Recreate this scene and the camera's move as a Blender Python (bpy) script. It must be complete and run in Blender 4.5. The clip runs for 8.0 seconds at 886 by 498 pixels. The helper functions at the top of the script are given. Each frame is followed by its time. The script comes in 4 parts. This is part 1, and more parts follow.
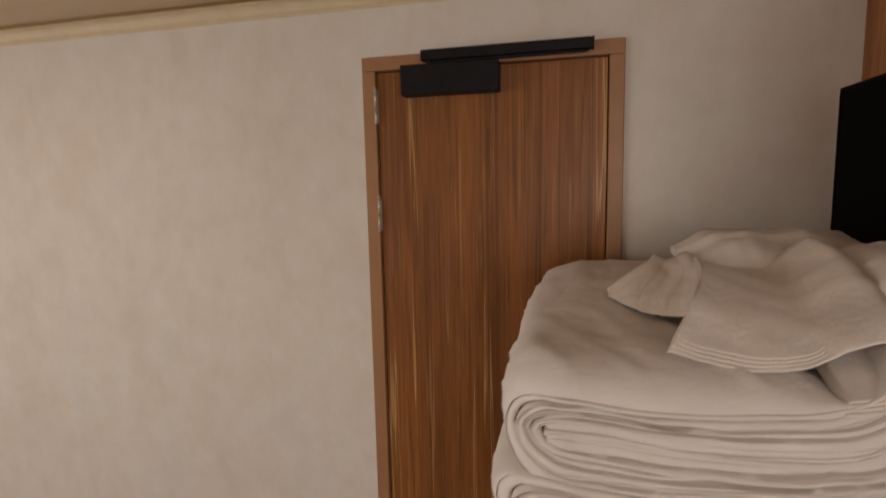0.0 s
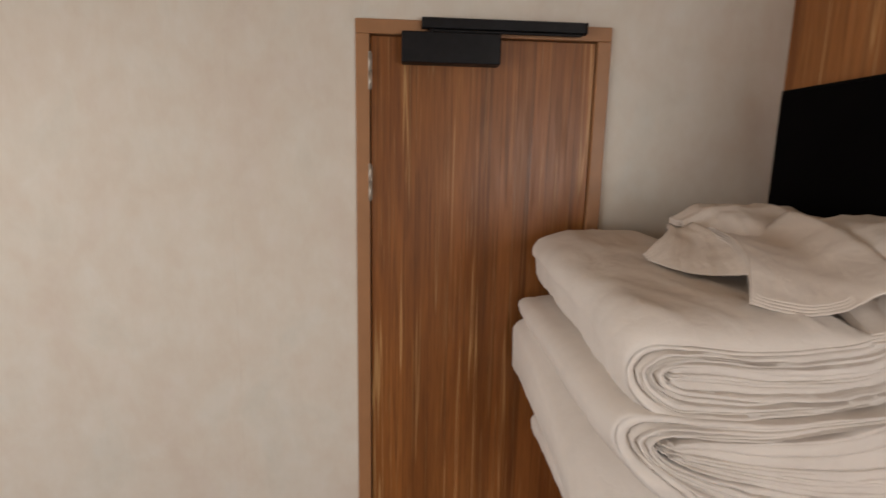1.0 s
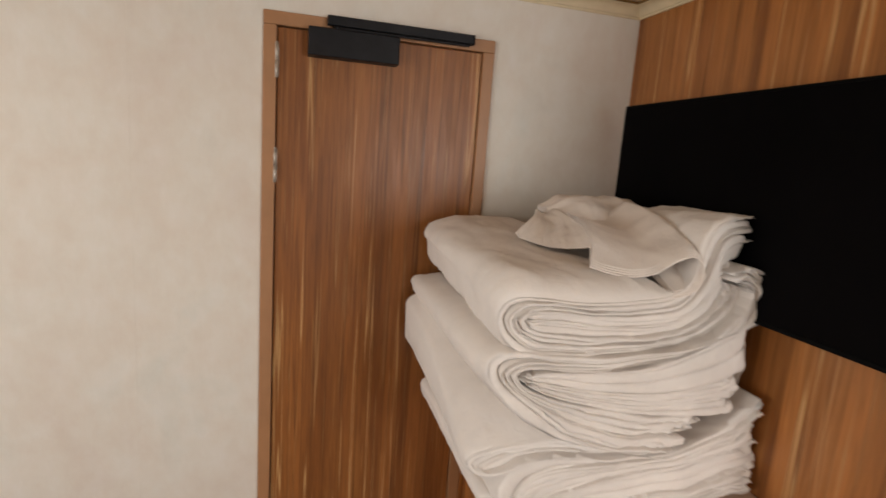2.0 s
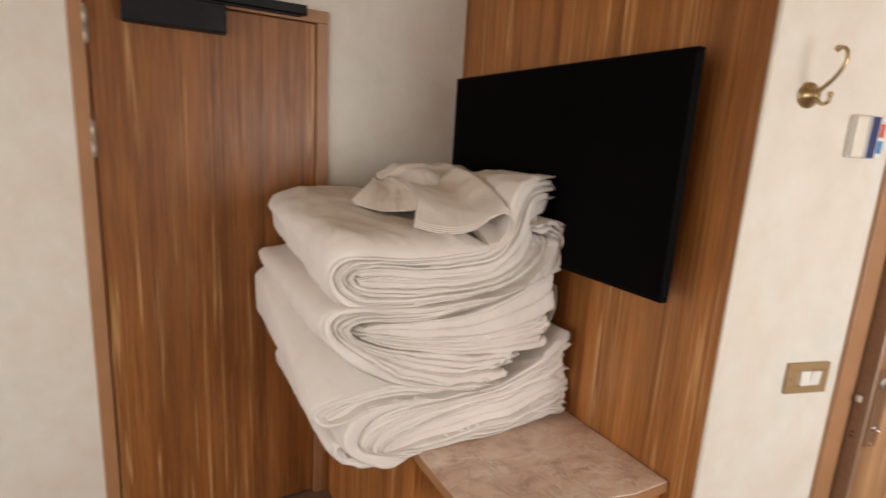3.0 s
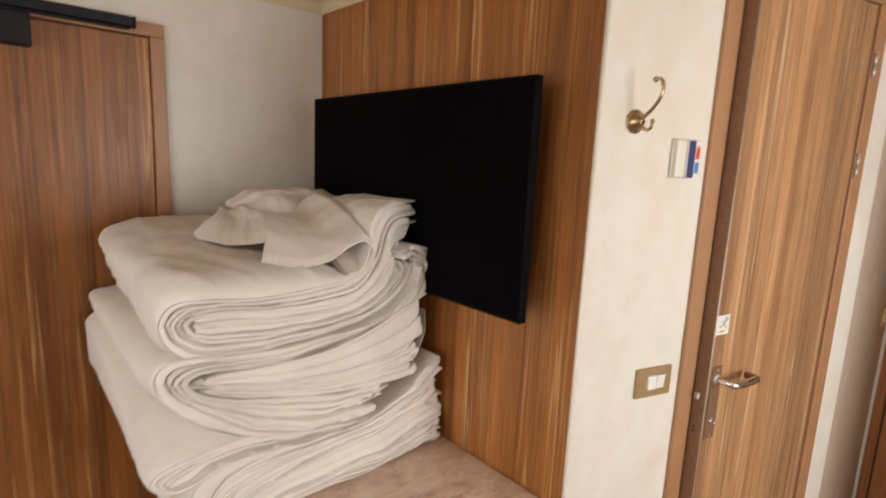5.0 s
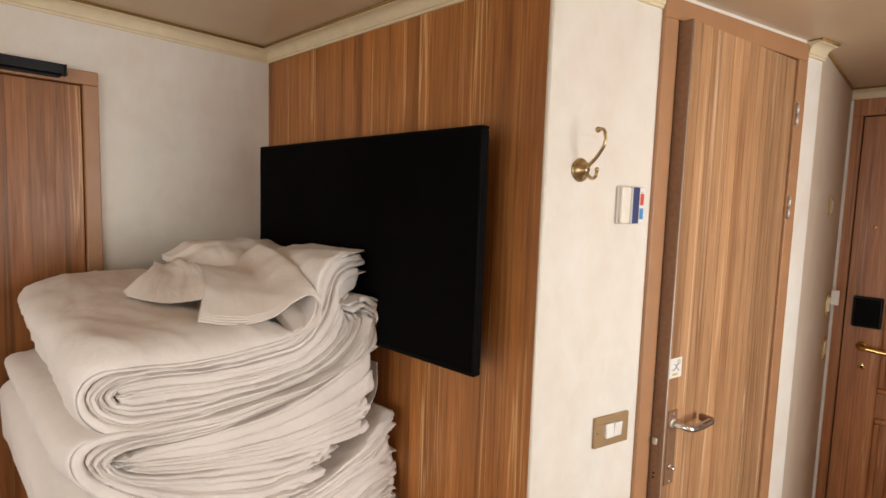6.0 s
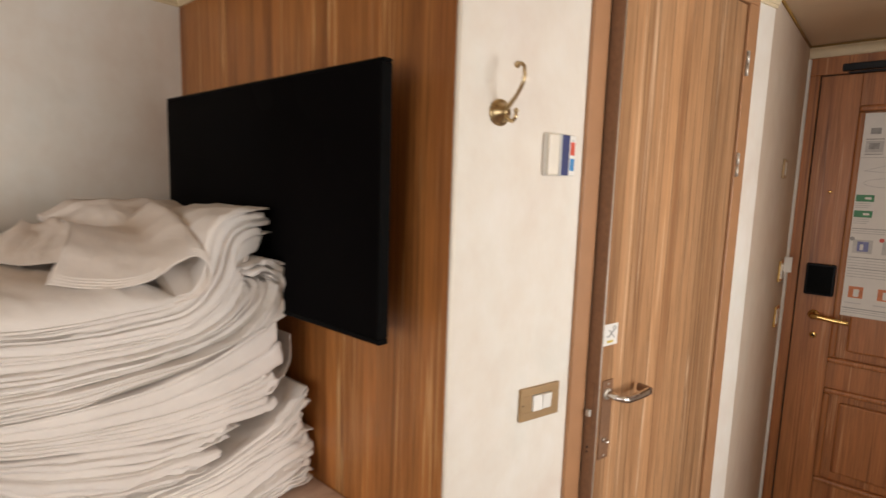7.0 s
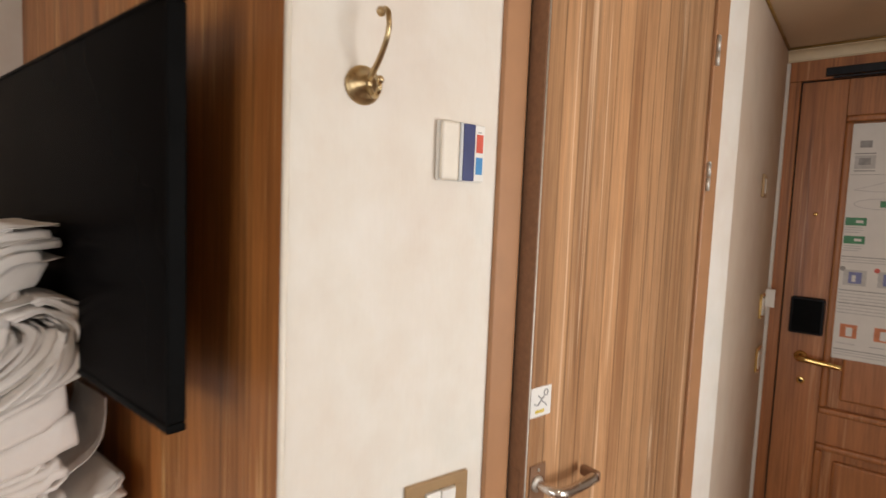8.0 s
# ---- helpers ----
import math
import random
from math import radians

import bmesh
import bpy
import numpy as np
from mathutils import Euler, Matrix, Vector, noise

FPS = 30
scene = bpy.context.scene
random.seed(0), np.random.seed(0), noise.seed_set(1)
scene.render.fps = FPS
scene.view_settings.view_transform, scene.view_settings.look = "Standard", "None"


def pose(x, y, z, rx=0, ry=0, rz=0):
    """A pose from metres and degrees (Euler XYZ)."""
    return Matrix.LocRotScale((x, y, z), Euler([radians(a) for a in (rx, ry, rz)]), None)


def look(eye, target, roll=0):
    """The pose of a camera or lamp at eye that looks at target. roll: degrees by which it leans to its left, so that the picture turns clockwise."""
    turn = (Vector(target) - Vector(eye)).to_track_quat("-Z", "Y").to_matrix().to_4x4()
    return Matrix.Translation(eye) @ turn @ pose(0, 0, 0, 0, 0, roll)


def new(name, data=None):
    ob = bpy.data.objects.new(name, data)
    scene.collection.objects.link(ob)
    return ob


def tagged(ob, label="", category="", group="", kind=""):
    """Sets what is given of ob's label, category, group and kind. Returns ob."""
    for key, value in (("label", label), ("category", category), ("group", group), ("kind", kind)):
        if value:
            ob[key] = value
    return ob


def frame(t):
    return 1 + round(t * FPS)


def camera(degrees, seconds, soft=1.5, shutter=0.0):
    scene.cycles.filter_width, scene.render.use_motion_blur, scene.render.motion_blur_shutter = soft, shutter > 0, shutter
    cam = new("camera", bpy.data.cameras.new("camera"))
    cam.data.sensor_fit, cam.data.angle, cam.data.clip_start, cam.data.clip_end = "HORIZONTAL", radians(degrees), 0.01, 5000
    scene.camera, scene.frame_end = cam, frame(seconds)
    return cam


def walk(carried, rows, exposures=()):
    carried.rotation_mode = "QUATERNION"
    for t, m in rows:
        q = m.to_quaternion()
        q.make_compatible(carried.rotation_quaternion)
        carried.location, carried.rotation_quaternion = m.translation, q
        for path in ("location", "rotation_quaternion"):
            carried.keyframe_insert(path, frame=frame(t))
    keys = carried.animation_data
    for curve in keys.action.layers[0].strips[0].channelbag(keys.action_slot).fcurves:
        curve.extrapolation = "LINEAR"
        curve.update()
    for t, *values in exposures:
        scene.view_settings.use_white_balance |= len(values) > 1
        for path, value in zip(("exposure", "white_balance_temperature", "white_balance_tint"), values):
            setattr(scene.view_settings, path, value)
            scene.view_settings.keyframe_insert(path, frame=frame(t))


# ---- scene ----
cam = camera(80.7, 8.0, 1.5, 0.5)
PATH = [
    (0, (-0.779, -1.675, 1.627), (-1.232, 0.258, 1.386), -1.2),
    (0.5, (-1.026, -1.698, 1.622), (-1.182, 0.264, 1.267), -0.9),
    (1, (-1.263, -1.748, 1.628), (-1.125, 0.216, 1.277), 1.2),
    (2.5, (-1.315, -2.035, 1.595), (-0.564, -0.217, 1.23), 4.2),
    (3, (-1.234, -2.079, 1.601), (-0.263, -0.38, 1.191), 3.4),
    (3.5, (-1.177, -2.077, 1.585), (-0.084, -0.46, 1.15), 3.1),
    (4, (-1.174, -2.078, 1.59), (-0.007, -0.515, 1.15), 3.0),
    (4.5, (-1.171, -2.08, 1.592), (0.056, -0.561, 1.159), 2.8),
    (5, (-1.132, -2.074, 1.636), (0.187, -0.609, 1.298), 2.6),
    (5.2, (-1.115, -2.073, 1.652), (0.242, -0.632, 1.365), 2.4),
    (6.3, (-1.089, -2.055, 1.66), (0.376, -0.704, 1.484), 1.6),
    (6.5, (-1.074, -2.061, 1.642), (0.402, -0.726, 1.449), 1.6),
    (7, (-0.874, -2.085, 1.59), (0.626, -0.787, 1.338), 1.8),
    (7.5, (-0.644, -2.082, 1.607), (0.898, -0.836, 1.343), 2.2),
    (8, (-0.438, -2.005, 1.567), (1.112, -0.751, 1.412), 2.3),
]
EXPOSURES = [(0.0, -0.90, 7000, 16), (0.5, -0.62, 6700, 14), (1.0, -0.53, 6500, 11), (2.5, -0.18, 6500, 10), (3.5, -0.22, 6500, 10), (5.0, -0.14, 6500, 10), (6.5, -0.03, 6500, 10), (7.0, -0.14, 6500, 10), (8.0, -0.2, 6400, 10)]
walk(cam, [(t, look(eye, target, roll)) for t, eye, target, roll in PATH], EXPOSURES)

# ---- light: daylight through a south window and an added west one behind the camera ----
world = bpy.data.worlds.new("sky")
scene.world = world
world.use_nodes = True
wn = world.node_tree.nodes
sky = wn.new("ShaderNodeTexSky")
sky.sky_type, sky.sun_disc = "NISHITA", False
sky.sun_elevation, sky.sun_rotation = radians(40), radians(60)
wn["Background"].inputs["Strength"].default_value = 0.1
world.node_tree.links.new(sky.outputs[0], wn["Background"].inputs[0])

SOUTH, WEST = -4.2, -4.6
WIN = (-0.15, 0.85, 0.6, 1.95)          # window in the south wall: x from, x to, sill, head
WIN_W = (-3.7, -1.0, 0.35, 2.0)        # unseen window added in the west wall to light the veneered wall: y from, y to, sill, head
for eye, aim, wide, high, watts in (
        (((WIN[0] + WIN[1]) / 2, SOUTH + 0.06, (WIN[2] + WIN[3]) / 2), ((WIN[0] + WIN[1]) / 2, 0, 1.3), WIN[1] - WIN[0], WIN[3] - WIN[2], 50),
        ((WEST + 0.06, (WIN_W[0] + WIN_W[1]) / 2, (WIN_W[2] + WIN_W[3]) / 2), (0, (WIN_W[0] + WIN_W[1]) / 2, 1.25), WIN_W[1] - WIN_W[0], WIN_W[3] - WIN_W[2], 66)):
    day = new("window_light", bpy.data.lights.new("window_light", "AREA"))
    day.data.shape, day.data.size, day.data.size_y = "RECTANGLE", wide, high
    day.data.energy, day.data.color = watts, (0.99, 0.985, 0.975)
    day.matrix_world = look(eye, aim)

CEIL = 2.255
LAMPS = ((0.35, -2.27, 0.08, 1.5), (-2.55, -1.05, 0.14, 5))    # recessed ceiling lamps, the second unseen and added to brighten the north wall: place, radius, watts
for x, y, r, w in LAMPS:
    spot = new("ceiling_lamp", bpy.data.lights.new("ceiling_lamp", "AREA"))
    spot.data.shape, spot.data.size = "DISK", 2 * r
    spot.data.energy, spot.data.color = w, (1.0, 0.93, 0.86)
    spot.matrix_world = pose(x, y, CEIL - 0.012)


# ---- materials ----
def material(name, rough=0.5, metal=0.0, spec=0.5):
    m = bpy.data.materials.new(name)
    m.use_nodes = True
    b = m.node_tree.nodes["Principled BSDF"]
    b.inputs["Roughness"].default_value = rough
    b.inputs["Metallic"].default_value = metal
    b.inputs["Specular IOR Level"].default_value = spec
    return m, m.node_tree.nodes, m.node_tree.links, b


def coords(n, l, scale):
    tc, mp = n.new("ShaderNodeTexCoord"), n.new("ShaderNodeMapping")
    mp.inputs["Scale"].default_value = scale
    l.new(tc.outputs["Object"], mp.inputs[0])
    return mp.outputs[0]


def noisy(n, l, vec, scale, detail=4.0, rough=0.55, distort=0.0):
    t = n.new("ShaderNodeTexNoise")
    t.inputs["Scale"].default_value, t.inputs["Detail"].default_value = scale, detail
    t.inputs["Roughness"].default_value, t.inputs["Distortion"].default_value = rough, distort
    l.new(vec, t.inputs["Vector"])
    return t.outputs["Fac"]


def ramp(n, l, fac, stops):
    r = n.new("ShaderNodeValToRGB")
    e = r.color_ramp.elements
    while len(e) < len(stops):
        e.new(0.5)
    for k, (p, c) in zip(e, stops):
        k.position, k.color = p, (*c, 1) if len(c) == 3 else c
    l.new(fac, r.inputs[0])
    return r.outputs[0]


def grey(v):
    return (v, v, v)


def mixed(n, l, fac, a, b, kind="MIX"):
    m = n.new("ShaderNodeMix")
    m.data_type, m.blend_type = "RGBA", kind
    for sock, v in ((0, fac), (6, a), (7, b)):
        if isinstance(v, (int, float)):
            m.inputs[sock].default_value = v
        elif isinstance(v, tuple):
            m.inputs[sock].default_value = (*v, 1)
        else:
            l.new(v, m.inputs[sock])
    return m.outputs[2]


def bumped(n, l, b, height, strength, distance):
    k = n.new("ShaderNodeBump")
    k.inputs["Strength"].default_value, k.inputs["Distance"].default_value = strength, distance
    l.new(height, k.inputs["Height"])
    l.new(k.outputs[0], b.inputs["Normal"])


def plain(name, colour, rough=0.5, metal=0.0, spec=0.5, vary=0.12, scale=40.0, bump=0.0):
    m, n, l, b = material(name, rough, metal, spec)
    f = noisy(n, l, coords(n, l, (1, 1, 1)), scale)
    lo, hi = tuple(c * (1 - vary) for c in colour), tuple(min(1, c * (1 + vary)) for c in colour)
    l.new(ramp(n, l, f, [(0.3, lo), (0.7, hi)]), b.inputs["Base Color"])
    l.new(ramp(n, l, noisy(n, l, coords(n, l, (1, 1, 1)), scale * 0.3), [(0.3, grey(max(0, rough - 0.06))), (0.7, grey(min(1, rough + 0.06)))]), b.inputs["Roughness"])
    if bump:
        bumped(n, l, b, f, bump, 0.002)
    return m


def wood(name, dark, mid, light, streak, rough=0.38, band=14.0, shift=0.0, stave=0.42, joint=0.3):
    """Veneer with upright figure: broad bands, fine pores and a few pale and dark streaks."""
    m, n, l, b = material(name, rough, 0.0, 0.45)
    tc, mp = n.new("ShaderNodeTexCoord"), n.new("ShaderNodeMapping")
    mp.inputs["Location"].default_value = (shift, shift * 0.7, shift)
    mp.inputs["Scale"].default_value = (1, 1, 0.045)
    l.new(tc.outputs["Object"], mp.inputs[0])
    v = mp.outputs[0]
    lm = n.new("ShaderNodeMapping")
    lm.inputs["Location"].default_value = (shift, shift * 0.7, shift)
    lm.inputs["Scale"].default_value = (1, 1, 0.016)
    l.new(tc.outputs["Object"], lm.inputs[0])
    lv = lm.outputs[0]
    broad = noisy(n, l, v, band, 3, 0.5, 0.25)
    base = ramp(n, l, broad, [(0.30, dark), (0.47, mid), (0.60, mid), (0.74, light)])
    sep, add = n.new("ShaderNodeSeparateXYZ"), n.new("ShaderNodeMath")
    l.new(tc.outputs["Object"], sep.inputs[0])
    l.new(sep.outputs[0], add.inputs[0])
    l.new(sep.outputs[1], add.inputs[1])
    vor = n.new("ShaderNodeTexVoronoi")
    vor.voronoi_dimensions = "1D"
    vor.inputs["Scale"].default_value = 19
    l.new(add.outputs[0], vor.inputs["W"])
    sp = n.new("ShaderNodeSeparateColor")
    l.new(vor.outputs["Color"], sp.inputs[0])
    base = mixed(n, l, stave, base, ramp(n, l, sp.outputs[0], [(0.0, grey(0.62)), (0.5, grey(1.0)), (1.0, grey(1.3))]), "MULTIPLY")
    edge = n.new("ShaderNodeTexVoronoi")
    edge.voronoi_dimensions, edge.feature = "1D", "DISTANCE_TO_EDGE"
    edge.inputs["Scale"].default_value = 19
    l.new(add.outputs[0], edge.inputs["W"])
    base = mixed(n, l, joint, base, ramp(n, l, edge.outputs["Distance"], [(0.0, grey(0.35)), (0.03, grey(0.6)), (0.075, grey(1.0)), (0.12, grey(1.12)), (0.16, grey(1.0))]), "MULTIPLY")
    fine = noisy(n, l, v, 110, 5, 0.65, 0.3)
    base = mixed(n, l, 0.75, base, ramp(n, l, fine, [(0.28, grey(0.62)), (0.5, grey(0.99)), (0.72, grey(1.26))]), "MULTIPLY")
    pale = ramp(n, l, noisy(n, l, lv, 42, 2, 0.45, 0.15), [(0.612, grey(0)), (0.642, grey(0.8)), (0.668, grey(0))])
    hair = ramp(n, l, noisy(n, l, lv, 105, 2, 0.5, 0.1), [(0.63, grey(0)), (0.67, grey(0.22)), (0.71, grey(0))])
    base = mixed(n, l, hair, base, streak)
    thin = ramp(n, l, noisy(n, l, lv, 88, 2, 0.5, 0.1), [(0.30, grey(0)), (0.345, grey(0.28)), (0.385, grey(0))])
    base = mixed(n, l, thin, base, tuple(c * 0.6 for c in dark))
    gate = ramp(n, l, noisy(n, l, v, 7, 2), [(0.38, grey(0)), (0.52, grey(1))])
    base = mixed(n, l, mixed(n, l, 1.0, pale, gate, "MULTIPLY"), base, streak)
    deep = ramp(n, l, noisy(n, l, lv, 24, 2, 0.4, 0.12), [(0.335, grey(0)), (0.36, grey(0.55)), (0.39, grey(0))])
    base = mixed(n, l, deep, base, tuple(c * 0.45 for c in dark))
    l.new(base, b.inputs["Base Color"])
    l.new(ramp(n, l, fine, [(0.3, grey(rough + 0.1)), (0.7, grey(rough - 0.06))]), b.inputs["Roughness"])
    bumped(n, l, b, fine, 0.12, 0.001)
    return m


def wallpaper(name, tint=(1.0, 1.0, 1.0)):
    m, n, l, b = material(name, 0.75, 0, 0.25)
    v = coords(n, l, (1, 1, 0.75))
    big = noisy(n, l, v, 3.2, 4, 0.6, 0.4)
    mid = noisy(n, l, v, 11, 5, 0.6, 0.2)
    c = ramp(n, l, big, [(0.32, (0.735, 0.645, 0.57)), (0.46, (0.775, 0.71, 0.63)), (0.58, (0.79, 0.75, 0.68)), (0.72, (0.715, 0.705, 0.645))])
    c = mixed(n, l, 0.36, c, ramp(n, l, mid, [(0.33, (0.71, 0.63, 0.535)), (0.5, (0.77, 0.72, 0.635)), (0.68, (0.83, 0.80, 0.75))]))
    thread = noisy(n, l, coords(n, l, (1, 1, 0.12)), 160, 3, 0.6)
    c = mixed(n, l, 0.09, c, ramp(n, l, thread, [(0.3, grey(0.85)), (0.7, grey(1.05))]), "MULTIPLY")
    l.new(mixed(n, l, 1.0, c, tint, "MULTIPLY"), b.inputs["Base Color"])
    bumped(n, l, b, thread, 0.15, 0.001)
    return m


def cloth(name, tone):
    m, n, l, b = material(name, 0.92, 0, 0.15)
    v = coords(n, l, (1, 1, 1))
    c = ramp(n, l, noisy(n, l, v, 6, 4, 0.6), [(0.3, tuple(t * 0.93 for t in tone)), (0.5, tone), (0.7, tuple(min(0.9, t * 1.04) for t in tone))])
    weave = noisy(n, l, v, 700, 2, 0.6)
    c = mixed(n, l, 0.2, c, ramp(n, l, weave, [(0.3, grey(0.85)), (0.7, grey(1.05))]), "MULTIPLY")
    l.new(c, b.inputs["Base Color"])
    b.inputs["Sheen Weight"].default_value = 0.15
    crease = noisy(n, l, v, 24, 5, 0.6, 0.8)
    h = mixed(n, l, 0.10, mixed(n, l, 0.5, crease, noisy(n, l, v, 15, 3, 0.5, 1.2)), weave)
    bumped(n, l, b, h, 0.5, 0.010)
    return m


def marble(name):
    m, n, l, b = material(name, 0.28, 0, 0.45)
    v = coords(n, l, (1, 1, 1))
    cloud = noisy(n, l, coords(n, l, (1.0, 1.5, 1)), 8, 7, 0.62, 0.9)
    c = ramp(n, l, cloud, [(0.28, (0.50, 0.335, 0.245)), (0.42, (0.69, 0.50, 0.385)), (0.56, (0.77, 0.595, 0.47)), (0.72, (0.84, 0.71, 0.60))])
    vein = ramp(n, l, noisy(n, l, coords(n, l, (1.0, 1.8, 1)), 3.4, 6, 0.58, 1.1), [(0.482, grey(0)), (0.5, grey(0.65)), (0.518, grey(0))])
    c = mixed(n, l, vein, c, (0.86, 0.77, 0.67))
    dark = ramp(n, l, noisy(n, l, coords(n, l, (1.6, 0.9, 1)), 5, 6, 0.58, 1.0), [(0.395, grey(0)), (0.415, grey(0.28)), (0.435, grey(0))])
    l.new(mixed(n, l, dark, c, (0.20, 0.13, 0.09)), b.inputs["Base Color"])
    return m


WOOD = wood("zebrano_veneer", (0.28, 0.098, 0.025), (0.43, 0.165, 0.043), (0.53, 0.225, 0.064), (0.80, 0.50, 0.22))
WOOD_DOOR = wood("dark_zebrano_veneer", (0.20, 0.068, 0.017), (0.31, 0.114, 0.029), (0.39, 0.162, 0.045), (0.68, 0.42, 0.18), shift=2.1, stave=0.35)
WOOD_LINE = plain("door_trim_laminate", (0.40, 0.203, 0.096), 0.42, vary=0.08, scale=9)
WOOD_PALE = wood("pale_zebrano_veneer", (0.31, 0.150, 0.068), (0.465, 0.252, 0.122), (0.545, 0.318, 0.168), (0.74, 0.52, 0.34), 0.32, 14, 1.3, 0.58, 0.65)
CHERRY = wood("cherry_wood", (0.27, 0.092, 0.028), (0.43, 0.165, 0.052), (0.52, 0.222, 0.078), (0.60, 0.31, 0.14), 0.4, 11, 3.0, 0.3, 0.1)
PAPER = wallpaper("mottled_cream_wallpaper")
# The cream wallpaper multiplied by a tan tint, for the passage wall only.
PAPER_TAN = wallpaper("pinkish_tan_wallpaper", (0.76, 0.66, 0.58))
SHEET = cloth("ivory_cotton", (0.86, 0.805, 0.755))
SHEET_PINK = cloth("blush_cotton", (0.85, 0.775, 0.71))
MARBLE = marble("beige_marble_laminate")
CREAM = plain("cream_cornice_paint", (0.72, 0.60, 0.40), 0.55, vary=0.06, scale=15)
GILT = plain("dull_gilt_line", (0.30, 0.17, 0.04), 0.5, vary=0.2)
CEILING = plain("satin_ceiling_panel", (0.60, 0.455, 0.30), 0.34, vary=0.04, scale=4)
CARPET = plain("brown_carpet", (0.22, 0.145, 0.105), 0.95, spec=0.1, vary=0.35, scale=160, bump=0.6)
BLACK = plain("black_painted_metal", (0.008, 0.008, 0.010), 0.5, spec=0.25, vary=0.3)
SCREEN = plain("dark_screen", (0.0045, 0.004, 0.0042), 0.28, spec=0.005, vary=0.2, scale=3)
BEZEL = plain("black_plastic", (0.004, 0.004, 0.004), 0.5, spec=0.03, vary=0.2)
CHROME = plain("brushed_chrome", (0.72, 0.70, 0.68), 0.22, 1.0, vary=0.05, scale=200)
STEEL = plain("satin_steel", (0.60, 0.56, 0.50), 0.5, 0.7, vary=0.1, scale=120)
BRONZE = plain("bronze_anodised_metal", (0.25, 0.135, 0.076), 0.4, 0.2, vary=0.12, scale=90)
BRASS = plain("polished_brass", (0.83, 0.58, 0.22), 0.2, 1.0, vary=0.06, scale=60)
ANTIQUE = plain("antique_brass", (0.50, 0.37, 0.20), 0.3, 1.0, vary=0.25, scale=60)
TAN = plain("tan_metal_plate", (0.42, 0.28, 0.145), 0.38, 0.5, vary=0.03)
WHITE = plain("white_plastic", (0.80, 0.78, 0.73), 0.35, vary=0.03)
IVORY = plain("ivory_plastic", (0.78, 0.72, 0.62), 0.4, vary=0.03)
SILVER = plain("silver_grey_plastic", (0.55, 0.56, 0.56), 0.4, vary=0.03)
NAVY = plain("navy_print", (0.025, 0.035, 0.14), 0.4, vary=0.1)
RED = plain("red_print", (0.62, 0.08, 0.04), 0.45, vary=0.1)
BLUE = plain("blue_print", (0.05, 0.26, 0.56), 0.45, vary=0.1)
PAPERWHITE = plain("printed_sheet", (0.78, 0.76, 0.72), 0.5, vary=0.03, scale=20)
INK = plain("grey_ink", (0.34, 0.33, 0.32), 0.6, vary=0.2)
PALE_INK = plain("pale_grey_ink", (0.56, 0.55, 0.53), 0.6, vary=0.1)
GREEN = plain("green_print", (0.05, 0.24, 0.10), 0.5, vary=0.2)
ORANGE = plain("orange_print", (0.62, 0.20, 0.07), 0.5, vary=0.2)
PERI = plain("periwinkle_print", (0.20, 0.22, 0.45), 0.5, vary=0.2)
YELLOW = plain("yellow_print", (0.62, 0.46, 0.06), 0.5, vary=0.1)
# Near-black, for screws and for strips that paint the shade in door gaps.
DARK = plain("dark_gap", (0.02, 0.013, 0.01), 0.8, vary=0.2)


# ---- building blocks ----
def finish(bm, name, mat, parent=None, label="", smooth=False):
    me = bpy.data.meshes.new(name)
    bmesh.ops.recalc_face_normals(bm, faces=bm.faces)
    bm.to_mesh(me)
    bm.free()
    me.materials.append(mat)
    if smooth:
        for p in me.polygons:
            p.use_smooth = True
    ob = new(name, me)
    if parent is not None:
        ob.parent = parent
    return tagged(ob, label)


def part(name, bm, mat, parent, label="", smooth=False):
    return finish(bm, name, mat, parent, label, smooth)


def thing(name, label, category, m=None, group="", kind=""):
    ob = new(name)
    if m is not None:
        ob.matrix_world = m
    return tagged(ob, label, category, group, kind)


def box(x0, x1, y0, y1, z0, z1, bevel=0.0, seg=2, bm=None, m=None):
    own = bmesh.new()
    bmesh.ops.create_cube(own, size=1.0)
    bmesh.ops.scale(own, vec=(abs(x1 - x0), abs(y1 - y0), abs(z1 - z0)), verts=own.verts)
    bmesh.ops.translate(own, vec=((x0 + x1) / 2, (y0 + y1) / 2, (z0 + z1) / 2), verts=own.verts)
    if bevel:
        bmesh.ops.bevel(own, geom=own.edges[:], offset=bevel, segments=seg, affect="EDGES", profile=0.5)
    if m is not None:
        own.transform(m)
    return merged(bm, own)


def merged(bm, own):
    if bm is None:
        return own
    me = bpy.data.meshes.new("joint")
    own.to_mesh(me)
    own.free()
    bm.from_mesh(me)
    bpy.data.meshes.remove(me)
    return bm


def prism(points, z0, z1, bevel=0.0):
    """An upright block over a plan outline."""
    bm = bmesh.new()
    low = [bm.verts.new((x, y, z0)) for x, y in points]
    top = [bm.verts.new((x, y, z1)) for x, y in points]
    bm.faces.new(low[::-1]), bm.faces.new(top)
    for k in range(len(points)):
        j = (k + 1) % len(points)
        bm.faces.new((low[k], low[j], top[j], top[k]))
    if bevel:
        bmesh.ops.recalc_face_normals(bm, faces=bm.faces)
        bmesh.ops.bevel(bm, geom=bm.edges[:], offset=bevel, segments=2, affect="EDGES", profile=0.5)
    return bm


